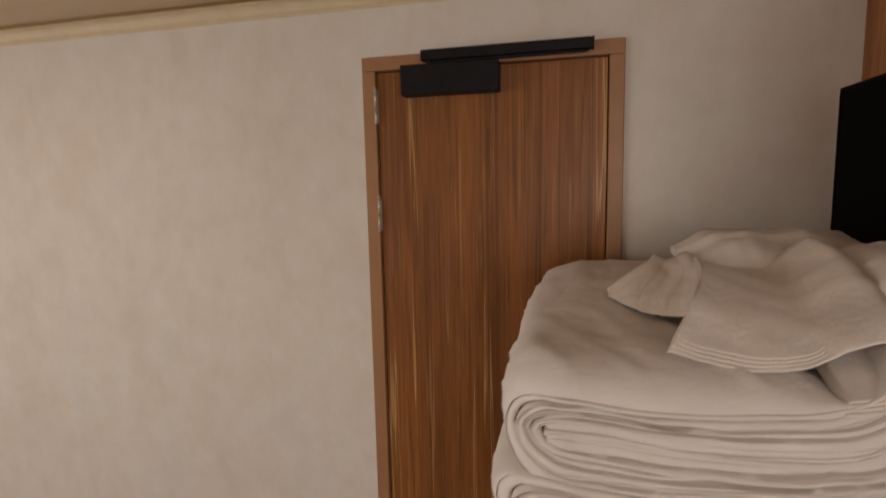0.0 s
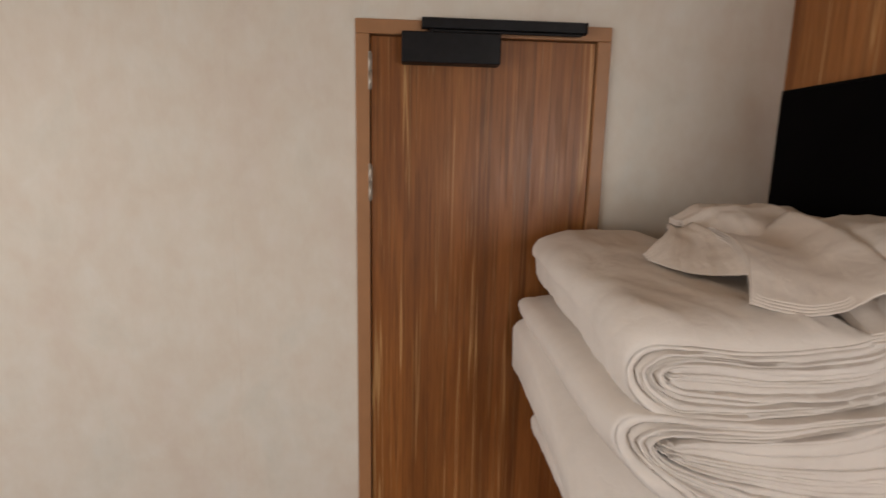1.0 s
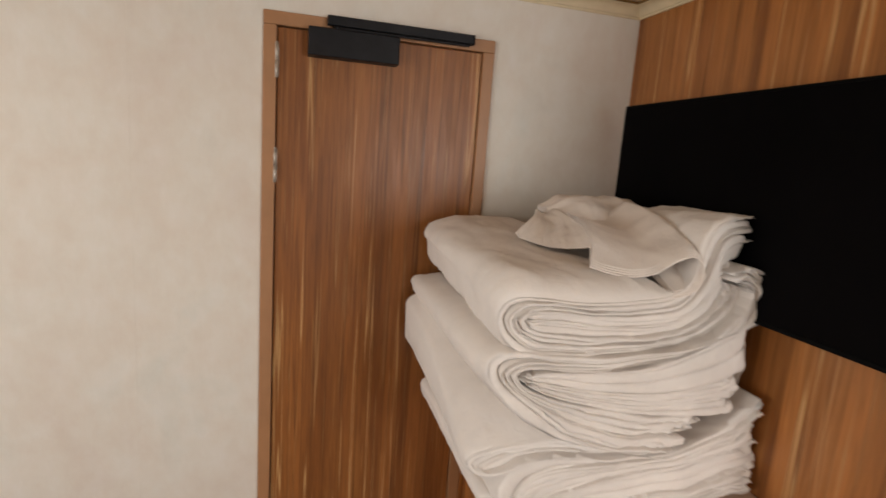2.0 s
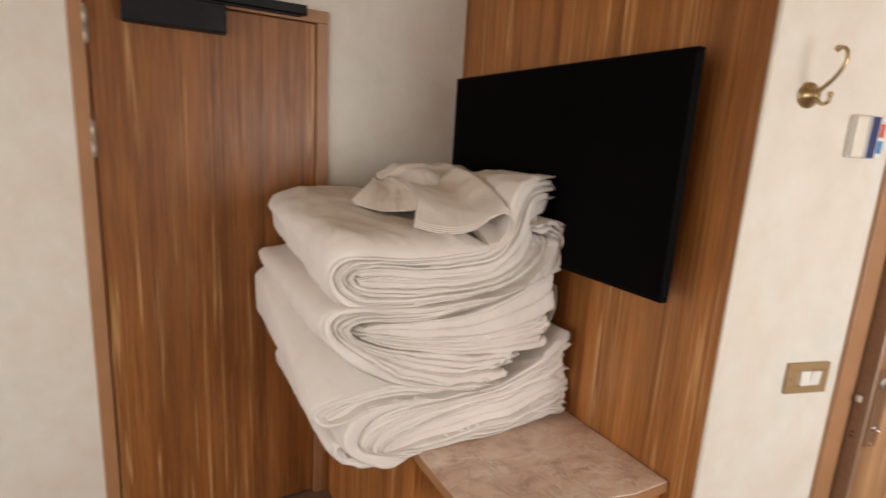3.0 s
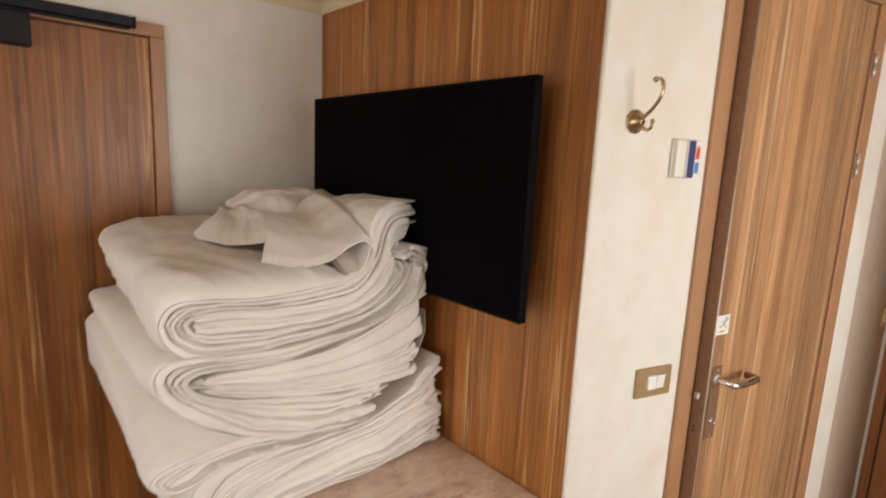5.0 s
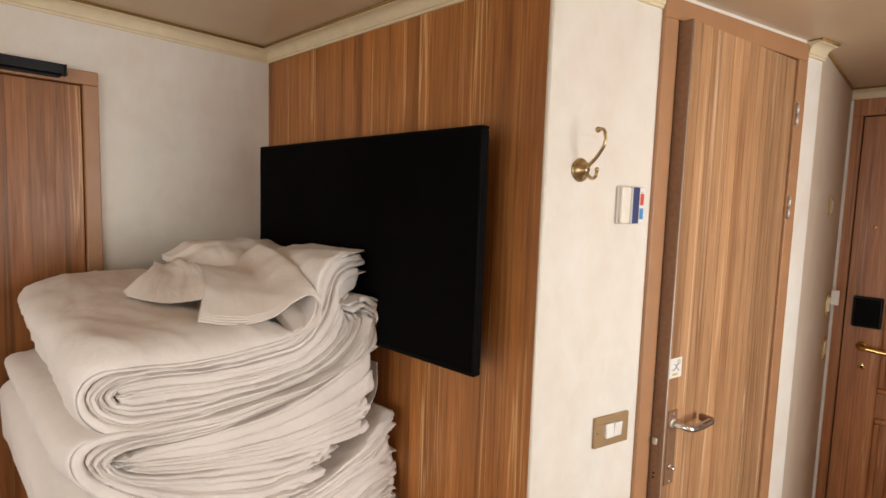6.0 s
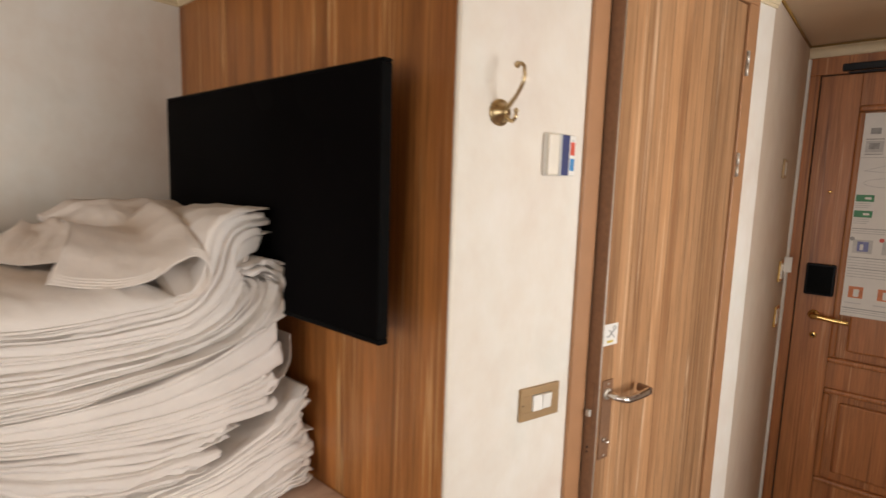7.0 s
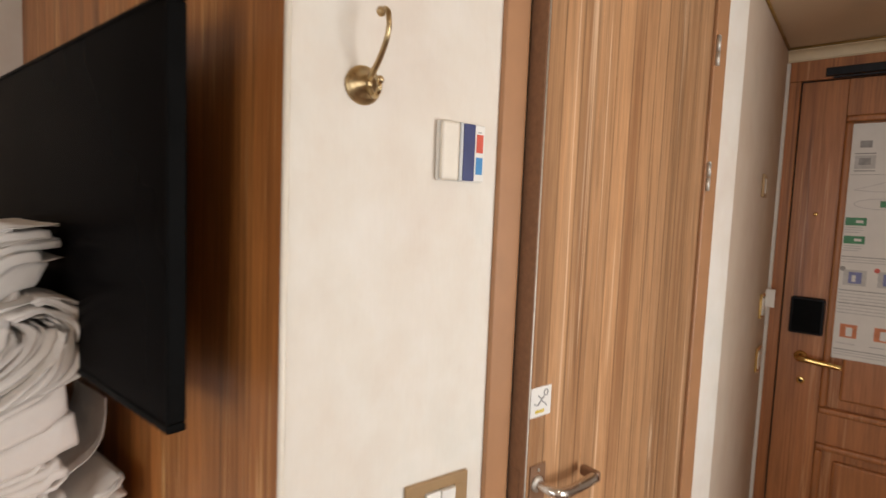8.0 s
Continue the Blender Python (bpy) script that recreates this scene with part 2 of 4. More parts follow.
def rod(points, radius, sides=12, bm=None):
    """A round bar along a path; radius may be a list, one for each point."""
    bm = bm or bmesh.new()
    pts = [Vector(p) for p in points]
    rad = radius if isinstance(radius, (list, tuple)) else [radius] * len(pts)
    up, rings = None, []
    for k, p in enumerate(pts):
        d = (pts[min(k + 1, len(pts) - 1)] - pts[max(k - 1, 0)]).normalized()
        a = d.orthogonal() if up is None else (up - d * up.dot(d))
        a.normalize()
        up, b = a, d.cross(a)
        rings.append([bm.verts.new(p + rad[k] * (math.cos(q) * a + math.sin(q) * b)) for q in (2 * math.pi * i / sides for i in range(sides))])
    for r, s in zip(rings, rings[1:]):
        for i in range(sides):
            bm.faces.new((r[i], r[(i + 1) % sides], s[(i + 1) % sides], s[i]))
    bm.faces.new(rings[0][::-1]), bm.faces.new(rings[-1])
    return bm


def lathe(profile, steps=28, m=None, bm=None):
    """A turned body about z from (radius, height) pairs."""
    own = bmesh.new()
    rings = [[own.verts.new((r * math.cos(q), r * math.sin(q), h)) for q in (2 * math.pi * i / steps for i in range(steps))] for r, h in profile]
    for r, s in zip(rings, rings[1:]):
        for i in range(steps):
            own.faces.new((r[i], r[(i + 1) % steps], s[(i + 1) % steps], s[i]))
    own.faces.new(rings[0][::-1]), own.faces.new(rings[-1])
    if m is not None:
        own.transform(m)
    return merged(bm, own)


def spline(points, steps):
    """Catmull-Rom through points, evenly sampled by arc."""
    p = [np.array(q, float) for q in points]
    p = [2 * p[0] - p[1], *p, 2 * p[-1] - p[-2]]
    out = []
    for a, b, c, d in zip(p, p[1:], p[2:], p[3:]):
        for t in np.linspace(0, 1, 24, endpoint=False):
            out.append(0.5 * (2 * b + (c - a) * t + (2 * a - 5 * b + 4 * c - d) * t * t + (3 * b - a - 3 * c + d) * t ** 3))
    out.append(p[-2])
    out = np.array(out)
    run = np.r_[0, np.cumsum(np.linalg.norm(np.diff(out[:, :2], axis=0), axis=1))]
    want = np.linspace(0, run[-1], steps)
    return np.stack([np.interp(want, run, out[:, k]) for k in range(out.shape[1])], 1)


# ---- setting ----
C0 = Vector((0.0, -1.351, 0))                     # corner between the veneered wall and the slanting wall
CD = Vector((0.961, -0.277, 0)).normalized()       # along the slanting wall
CN = Vector((CD.y, -CD.x, 0))                      # out of it, into the room
SLANT = Matrix(((CD.x, -CN.x, 0, C0.x), (CD.y, -CN.y, 0, C0.y), (0, 0, 1, 0), (0, 0, 0, 1)))   # local x along the wall, -y into the room
DY, EX = -1.705, 2.11                              # passage wall and entrance wall
S_END = (DY - C0.y) / CD.y                         # where the slant meets the passage wall

tagged(finish(box(WEST - 0.1, EX + 0.2, SOUTH - 0.1, 0.1, -0.08, 0.0), "floor", CARPET), "dark brown cabin carpet", "floor", kind="structure")
tagged(finish(box(WEST - 0.1, EX + 0.2, SOUTH - 0.1, 0.1, CEIL, CEIL + 0.08), "ceiling", CEILING), "beige satin ceiling panels", "ceiling", kind="structure")

# north wall with the connecting door's opening
DA = (-1.430, -0.608, 2.046)
SEAMS_A = [WEST, -3.06, -1.836, DA[0] + 0.02]
north = thing("wall_north", "cream mottled wallpaper wall with faint upright seams", "wall", kind="structure")
for a, b in zip(SEAMS_A, SEAMS_A[1:]):
    part("wall_panel", box(a + 0.0001, b - 0.0001, 0, 0.09, 0, CEIL, 0.0002, 1), PAPER, north)
part("wall_panel", box(DA[1] - 0.02, 0.06, 0, 0.09, 0, CEIL), PAPER, north)
part("wall_panel", box(DA[0] + 0.02, DA[1] - 0.02, 0, 0.09, DA[2] - 0.02, CEIL), PAPER, north)
part("backing", box(WEST, 0.06, 0.092, 0.12, 0, CEIL), DARK, north)

# veneered wall behind the television
east = thing("wall_east", "zebrano-veneered wall panel with upright grain", "wall", kind="structure")
part("veneer_panel", box(0.0, 0.09, -1.349, -0.001, 0, CEIL, 0.0015, 1), WOOD, east)
tagged(finish(rod([(0.0035, -1.3515, 0), (0.0035, -1.3515, CEIL)], 0.0055, 10), "trim", IVORY, smooth=True), "thin ivory corner bead", "trim", kind="structure")

# slanting wall with the bathroom door's opening
FC = (0.3975, 1.160, 2.24)
slant = thing("wall_slant", "bright cream wallpaper wall beside the bathroom door", "wall", SLANT, kind="structure")
part("wall_panel", box(0.004, FC[0] + 0.02, 0, 0.09, 0, CEIL, 0.0004, 1), PAPER, slant)
part("wall_panel", box(FC[0] + 0.02, FC[1] - 0.02, 0, 0.09, FC[2] - 0.012, CEIL), PAPER, slant)
part("backing", box(FC[0] - 0.05, FC[1] + 0.05, 0.5, 0.52, 0, CEIL), PAPER, slant)


TURN = math.atan2(CD.y, CD.x)
BEND = 0.035                                       # radius of the corner into the passage
BEND_AT = C0 + CD * (S_END - BEND * math.tan(abs(TURN) / 2))
BEND_MID = BEND_AT - CN * BEND


def rounded_end():
    """The strip after the bathroom door with its rounded corner."""
    pts = [C0 + CD * (FC[1] - 0.02), BEND_AT]
    for k in range(1, 9):
        a = math.atan2(CN.y, CN.x) - TURN * k / 8
        pts.append(BEND_MID + Vector((math.cos(a), math.sin(a), 0)) * BEND)
    return prism([(p.x, p.y) for p in pts] + [(pts[-1].x, DY + 0.12), (pts[0].x + 0.04, pts[0].y + 0.09)], 0, CEIL)


tagged(finish(rounded_end(), "wall_corner", PAPER), "narrow white wall strip with a rounded corner", "wall", kind="structure")
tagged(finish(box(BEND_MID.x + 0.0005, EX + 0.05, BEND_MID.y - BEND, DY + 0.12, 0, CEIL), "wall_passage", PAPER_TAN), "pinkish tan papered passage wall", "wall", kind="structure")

# entrance wall, the passage's far side and the rest of the cabin behind the camera
EDOOR = (-2.640, -1.712, 2.206)
ew = thing("wall_entrance", "cream wall round the entrance door", "wall", kind="structure")
part("wall_panel", box(EX, EX + 0.1, EDOOR[1] - 0.01, DY + 0.05, 0, CEIL), PAPER, ew)
part("wall_panel", box(EX, EX + 0.1, -2.80, EDOOR[0] + 0.01, 0, CEIL), PAPER, ew)
part("wall_panel", box(EX, EX + 0.1, EDOOR[0] + 0.01, EDOOR[1] - 0.01, EDOOR[2] - 0.01, CEIL), PAPER, ew)
part("backing", box(EX + 0.101, EX + 0.14, -2.8, DY + 0.1, 0, CEIL), DARK, ew)
# Two unseen walls; their corner is set by how much window light enters the passage.
tagged(finish(box(1.0, EX + 0.1, -2.90, -2.80, 0, CEIL), "wall_passage_south", PAPER), "plain cream passage wall, out of view, bounding the window light", "wall", kind="structure")
tagged(finish(box(1.0, 1.1, SOUTH, -2.90, 0, CEIL), "wall_return", PAPER), "plain cream wall", "wall", kind="structure")
ww = thing("wall_west", "plain cream wall round a wide added window, out of view", "wall", kind="structure")
for y0, y1, z0, z1 in ((SOUTH, WIN_W[0], 0, CEIL), (WIN_W[1], 0.1, 0, CEIL), (WIN_W[0], WIN_W[1], 0, WIN_W[2]), (WIN_W[0], WIN_W[1], WIN_W[3], CEIL)):
    part("wall_panel", box(WEST - 0.1, WEST, y0, y1, z0, z1), PAPER, ww)
ws = thing("wall_south", "plain cream wall round the cabin window", "wall", kind="structure")
part("wall_panel", box(WEST, WIN[0], SOUTH - 0.1, SOUTH, 0, CEIL), PAPER, ws)
part("wall_panel", box(WIN[1], 1.1, SOUTH - 0.1, SOUTH, 0, CEIL), PAPER, ws)
part("wall_panel", box(WIN[0], WIN[1], SOUTH - 0.1, SOUTH, 0, WIN[2]), PAPER, ws)
part("wall_panel", box(WIN[0], WIN[1], SOUTH - 0.1, SOUTH, WIN[3], CEIL), PAPER, ws)


def cornice(a, b, out, mitre_a=0.0, mitre_b=0.0):
    """Coved cornice from plan point a to b; out points into the room; mitres lengthen (+) or shorten (-) its foot at the front."""
    a, b, out = Vector((*a, 0)), Vector((*b, 0)), Vector((*out, 0)).normalized()
    d = (b - a).normalized()
    prof = [(0.0, CEIL - 0.052), (0.006, CEIL - 0.052), (0.006, CEIL - 0.044)]
    prof += [(0.010 + 0.026 * (1 - math.cos(q)), CEIL - 0.042 + 0.030 * math.sin(q)) for q in (math.pi / 2 * k / 6 for k in range(7))]
    prof += [(0.043, CEIL - 0.011), (0.043, CEIL - 0.004), (0.0, CEIL - 0.004)]
    bm = bmesh.new()
    ends = [[bm.verts.new(e + out * u + d * s * u * k + Vector((0, 0, z))) for u, z in prof] for e, s, k in ((a, -1, mitre_a), (b, 1, mitre_b))]
    for i in range(len(prof)):
        j = (i + 1) % len(prof)
        bm.faces.new((ends[0][i], ends[0][j], ends[1][j], ends[1][i]))
    bm.faces.new(ends[0]), bm.faces.new(ends[1][::-1])
    return bm


def gilt(a, b, out, off=0.045):
    a, b, out = Vector((*a, CEIL - 0.004)), Vector((*b, CEIL - 0.004)), Vector((*out, 0)).normalized() * off
    return rod([a + out, b + out], 0.0045, 8)


def cornice_run(a, b, out, ma=0.0, mb=0.0):
    c = thing("cornice", "cream coved cornice with a gilt line", "cornice", kind="structure")
    part("moulding", cornice(a, b, out, ma, mb), CREAM, c)
    d = (Vector(b) - Vector(a)).normalized() * 0.045
    part("gilt_line", gilt(Vector(a) - d * ma, Vector(b) + d * mb, out), GILT, c, "dull gilt line along the ceiling", True)


t_half = math.tan((math.pi / 2 - math.atan2(-CD.y, CD.x)) / 2)
cornice_run((WEST, 0), (0, 0), (0, -1), -1, -1)
cornice_run((0, 0), (0, -1.351), (-1, 0), -1, t_half)
pc = C0 + CD * (FC[0] - 0.002)
cornice_run((C0.x, C0.y), (pc.x, pc.y), (CN.x, CN.y), t_half, 0)
pa, pb = C0 + CD * (FC[1] + 0.004), C0 + CD * (S_END + 0.006)
cornice_run((pa.x, pa.y), (pb.x, pb.y), (CN.x, CN.y), 0, 0.1)
cornice_run((EX, -2.80), (EX, DY), (-1, 0), -1, 0)
tagged(finish(rod([(pb.x, DY - 0.004, CEIL - 0.004), (EX - 0.04, DY - 0.004, CEIL - 0.004)], 0.005, 8), "trim", GILT, smooth=True), "dull gilt line along the passage ceiling", "trim", kind="structure")
tagged(finish(box(EX - 0.030, EX - 0.001, DY - 0.012, DY + 0.002, 0, CEIL - 0.055, 0.003), "trim", WHITE), "narrow white corner trim", "trim", kind="structure")


# ---- doors ----
def hinge(parent, x, y, z0, z1):
    """Two-knuckle lift-off hinge; barrel upright at (x, y)."""
    h = part("hinge", rod([(x, y, z0), (x, y, (z0 + z1) / 2 - 0.001)], 0.0052, 14), STEEL, parent, "satin steel hinge", True)
    part("knuckle", rod([(x, y, (z0 + z1) / 2 + 0.001), (x, y, z1)], 0.0052, 14), STEEL, h, "", True)
    part("pin_cap", lathe([(0.0052, 0), (0.0044, 0.003), (0.002, 0.005)], 12, Matrix.Translation((x, y, z1))), STEEL, h, "", True)
    part("leaf_plate", box(x - 0.006, x + 0.007, y + 0.005, y + 0.0085, z0 + 0.002, z1 - 0.002, 0.001, 1), STEEL, h)
    return h


def frame_parts(parent, x0, x1, top, wide, front, back, mat):
    """Door lining: two jambs and a head, bevelled, butted."""
    part("jamb", box(x0, x0 + wide, front, back, 0, top - wide - 0.0005, 0.003), mat, parent)
    part("jamb", box(x1 - wide, x1, front, back, 0, top - wide - 0.0005, 0.003), mat, parent)
    part("head", box(x0, x1, front, back, top - wide, top, 0.003), mat, parent)


# connecting door
door_a = thing("door_1", "closed zebrano-veneered connecting door with black overhead closer", "door", kind="structure")
frame_parts(door_a, DA[0], DA[1], DA[2], 0.044, -0.012, 0.07, WOOD_LINE)
part("door_leaf", box(-1.3825, -0.6555, 0.003, 0.045, 0.012, 1.9985, 0.002, 1), WOOD_DOOR, door_a)
# Near-black backing; its colour gives the gaps round the leaf their shade.
part("rebate", box(-1.388, -0.650, 0.046, 0.06, 0.0, 2.003), DARK, door_a, "dark backing for the shade in the gaps round the leaf")
hinge(door_a, -1.3855, -0.012, 1.832, 1.944)
hinge(door_a, -1.3855, -0.012, 1.478, 1.594)
closer = part("door_closer", box(-1.285, -0.976, -0.058, 0.002, 1.912, 2.004, 0.004), BLACK, door_a, "black metal closer body")
part("slide_rail", box(-1.223, -0.704, -0.040, -0.013, 2.018, 2.050, 0.003), BLACK, closer)
part("rail_lip", box(-1.205, -0.712, -0.036, -0.020, 2.0125, 2.0175, 0.001, 1), BEZEL, closer)
part("rail_cap", box(-0.704, -0.698, -0.041, -0.0125, 2.016, 2.051, 0.002), BLACK, closer)
part("arm", box(-1.20, -0.72, -0.050, -0.0385, 2.0055, 2.0115, 0.001, 1), BLACK, closer)
part("spindle", rod([(-1.19, -0.044, 2.000), (-1.19, -0.044, 2.0125)], 0.010, 14), BLACK, closer, "", True)

# bathroom door, ajar
door_c = thing("door_2", "zebrano-veneered bathroom door standing slightly ajar", "door", SLANT, kind="structure")
frame_parts(door_c, FC[0], FC[1], FC[2], 0.058, -0.012, 0.085, WOOD_LINE)
# The stop's near-black colour paints the shade between jamb and ajar leaf.
part("stop", box(FC[0] + 0.058, FC[0] + 0.070, 0.045, 0.085, 0, FC[2] - 0.06, 0.001, 1), DARK, door_c, "door stop coloured dark for the shade in the gap")
HX = 1.1005                                            # hinge line along the wall
LEAF = pose(HX, -0.004, 0, 0, 0, 3.9)                  # the leaf hangs from here, its free edge at local x = -0.637
leaf = part("door_leaf", box(-0.634, -0.002, 0.0, 0.040, 0.012, 2.178, 0.0015, 1), WOOD_PALE, door_c)
leaf.matrix_local = LEAF
part("edge_strip", box(-0.6385, -0.6335, -0.0012, 0.0412, 0.012, 2.179, 0.001, 1), BRONZE, leaf, "bronze anodised edge strip")
part("edge_bead", rod([(-0.6345, -0.0015, 0.012), (-0.6345, -0.0015, 2.179)], 0.0018, 8), STEEL, leaf, "thin bright metal bead", True)
forend = part("lock_forend", box(-0.6402, -0.6383, 0.010, 0.032, 0.80, 1.06, 0.0008, 1), BRONZE, leaf)
part("latch_bolt", box(-0.650, -0.640, 0.014, 0.028, 0.965, 0.985, 0.003), STEEL, forend, "steel latch bolt")
for z in (0.875, 0.862):
    part("screw", rod([(-0.6412, 0.021, z), (-0.6400, 0.021, z)], 0.0035, 10), DARK, forend, "", True)
plate = part("lock_plate", box(-0.6215, -0.5765, -0.004, 0.0, 0.838, 1.068, 0.002), BRONZE, leaf, "bronze lock backplate")
lev = spline([(-0.603, -0.004, 1.030), (-0.603, -0.030, 1.030), (-0.598, -0.047, 1.029), (-0.580, -0.054, 1.026), (-0.545, -0.052, 1.022), (-0.505, -0.050, 1.022), (-0.474, -0.050, 1.025)], 22)
handle = part("lever_handle", rod([tuple(p) for p in lev], [0.0095] * 6 + [0.0105] * 10 + [0.011] * 6, 14), CHROME, leaf, "chrome lever handle", True)
part("lever_tip", box(-0.476, -0.462, -0.058, -0.012, 1.014, 1.036, 0.004), BRONZE, handle, "returned bronze lever tip")
part("rose", lathe([(0.016, 0), (0.016, 0.004), (0.012, 0.007)], 20, pose(-0.603, -0.004, 1.030, 90)), STEEL, handle, "", True)
part("thumb_turn", box(-0.609, -0.597, -0.022, -0.004, 0.892, 0.900, 0.003), CHROME, plate, "chrome thumb turn")
part("turn_neck", lathe([(0.008, 0), (0.008, 0.003), (0.005, 0.006)], 16, pose(-0.603, -0.004, 0.896, 90)), CHROME, plate, "", True)
for z in (1.057, 0.849):
    part("screw", rod([(-0.599, -0.0056, z), (-0.599, -0.0038, z)], 0.0032, 10), STEEL, plate, "", True)
for a, b in ((1.960, 2.033), (1.640, 1.712)):
    hinge(door_c, HX + 0.008, -0.016, a, b)

stk = thing("safety_sticker", "small white square sticker with a slipping figure symbol", "sticker", SLANT @ LEAF @ pose(-0.634, -0.0006, 1.166))
part("card", box(0.004, 0.064, -0.0012, 0, 0, 0.060, 0.0005, 1), PAPERWHITE, stk)
ring = [(0.047 + 0.006 * math.cos(a), -0.0016, 0.047 + 0.006 * math.sin(a)) for a in (2 * math.pi * k / 12 for k in range(13))]
part("symbol", rod([(0.042, -0.0016, 0.040), (0.033, -0.0016, 0.033), (0.024, -0.0016, 0.024), (0.014, -0.0016, 0.027)], 0.0016, 6, rod([(0.033, -0.0016, 0.033), (0.044, -0.0016, 0.026), (0.050, -0.0016, 0.020)], 0.0012, 6, rod([(0.035, -0.0016, 0.036), (0.024, -0.0016, 0.043)], 0.0012, 6, rod(ring, 0.0012, 6)))), INK, stk)
part("floor_mark", box(0.018, 0.044, -0.0018, -0.0011, 0.008, 0.014), YELLOW, stk, "yellow hazard mark")

for x, y, r, w in LAMPS:
    dl = thing("ceiling_light", "recessed round ceiling lamp with a steel ring, out of view", "ceiling light", Matrix.Translation((x, y, CEIL)))
    part("ring", lathe([(r + 0.018, -0.0005), (r + 0.018, -0.004), (r + 0.004, -0.006), (r + 0.004, -0.0005)], 32), STEEL, dl, "", True)
    part("reflector", lathe([(r + 0.002, -0.0007), (r + 0.002, -0.003)], 32), WHITE, dl, "", True)

# ---- fittings on the slanting wall ----
hook = thing("coat_hook", "antique brass double coat hook on a round rosette", "coat hook", SLANT @ pose(0.121, 0, 1.751))
rosette = part("rosette", lathe([(0.030, 0), (0.030, 0.003), (0.027, 0.006), (0.021, 0.008), (0.020, 0.012), (0.014, 0.015), (0.012, 0.022)], 32, pose(0, 0, 0, 90)), ANTIQUE, hook, "turned brass rosette", True)
up = spline([(0, -0.018, 0.004), (0.0, -0.034, 0.014), (0.0, -0.056, 0.032), (0.0, -0.076, 0.058), (0.0, -0.079, 0.082), (0.0, -0.068, 0.096), (0.0, -0.056, 0.096)], 26)
upper = part("upper_arm", rod([tuple(p) for p in up], [0.0052 - 0.0016 * k / 25 for k in range(26)], 12), ANTIQUE, hook, "", True)
dn = spline([(0, -0.018, -0.004), (0.0, -0.030, -0.016), (0.0, -0.044, -0.022), (0.0, -0.056, -0.014), (0.0, -0.057, -0.004)], 18)
lower = part("lower_arm", rod([tuple(p) for p in dn], [0.0050 - 0.0012 * k / 17 for k in range(18)], 12), ANTIQUE, hook, "", True)
for p, r, arm in (((0, -0.054, 0.096), 0.0075, upper), ((0, -0.057, -0.001), 0.0062, lower)):
    part("knob", lathe([(0.2 * r, -r), (0.7 * r, -0.7 * r), (r, 0), (0.7 * r, 0.7 * r), (0.2 * r, r)], 16, Matrix.Translation(p)), ANTIQUE, arm, "", True)
part("collar", lathe([(0.009, 0.014), (0.011, 0.019), (0.008, 0.024)], 20, pose(0, 0, 0, 90)), ANTIQUE, rosette, "", True)

therm = thing("thermostat", "ivory room thermostat with blue window and red and blue marks", "thermostat", SLANT @ pose(0.251, 0, 1.615))
part("base", box(0.009, 0.106, -0.010, 0, 0.0, 0.102, 0.003), WHITE, therm)
part("cover", box(0.010, 0.048, -0.019, -0.0102, 0.001, 0.101, 0.006, 3), IVORY, therm, "rounded ivory cover")
part("grey_face", box(0.0482, 0.0555, -0.0185, -0.0102, 0.001, 0.101, 0.0015, 1), SILVER, therm)
part("blue_window", box(0.0557, 0.081, -0.0180, -0.0102, 0.002, 0.100, 0.001, 1), NAVY, therm, "navy blue window strip")
face = part("side_face", box(0.0812, 0.104, -0.016, -0.0102, 0.002, 0.100, 0.001, 1), WHITE, therm)
part("warm_mark", box(0.085, 0.100, -0.0168, -0.0158, 0.052, 0.084, 0.0005, 1), RED, face, "red mark")
part("cool_mark", box(0.085, 0.100, -0.0168, -0.0158, 0.014, 0.044, 0.0005, 1), BLUE, face, "blue mark")
part("dash", box(0.088, 0.096, -0.0168, -0.0158, 0.0865, 0.0885), INK, face)

sw = thing("light_switch", "tan metal switch plate with two white rockers", "light switch", SLANT @ pose(0.2225, 0, 0.992))
for nm, a in (("rail", (0, 0.133, 0, 0.022)), ("rail", (0, 0.133, 0.066, 0.086)), ("stile", (0, 0.038, 0.02202, 0.06598)), ("stile", (0.103, 0.133, 0.02202, 0.06598))):
    part(nm, box(a[0], a[1], -0.009, 0, a[2], a[3], 0.0006, 1), TAN, sw)
part("socket_box", box(0.034, 0.108, -0.003, -0.0005, 0.018, 0.070), DARK, sw)
for k in (0, 1):
    r = part("rocker", box(-0.0155, 0.0155, -0.006, 0.004, -0.0205, 0.0205, 0.002), WHITE, sw, "white rocker")
    r.matrix_local = pose(0.0545 + 0.0325 * k, -0.0085, 0.044, 5 if k else -4)
part("screw", rod([(0.008, -0.0098, 0.043), (0.008, -0.0085, 0.043)], 0.0022, 10), DARK, sw, "", True)

# ---- television ----
tv = thing("television", "large black flat-screen television, switched off, on the veneered wall", "television")
TY0, TY1, TZ0, TZ1 = -1.252, -0.157, 1.226, 1.846
for nm, a in (("bezel", (TY0, TY1, TZ0, TZ0 + 0.014)), ("bezel", (TY0, TY1, TZ1 - 0.009, TZ1)), ("bezel", (TY0, TY0 + 0.009, TZ0 + 0.0142, TZ1 - 0.0092)), ("bezel", (TY1 - 0.009, TY1, TZ0 + 0.0142, TZ1 - 0.0092))):
    part(nm, box(-0.118, -0.090, *a, 0.003), BEZEL, tv)
part("screen", box(-0.1155, -0.095, TY0 + 0.0085, TY1 - 0.0085, TZ0 + 0.0135, TZ1 - 0.0085), SCREEN, tv, "dark glossy screen")
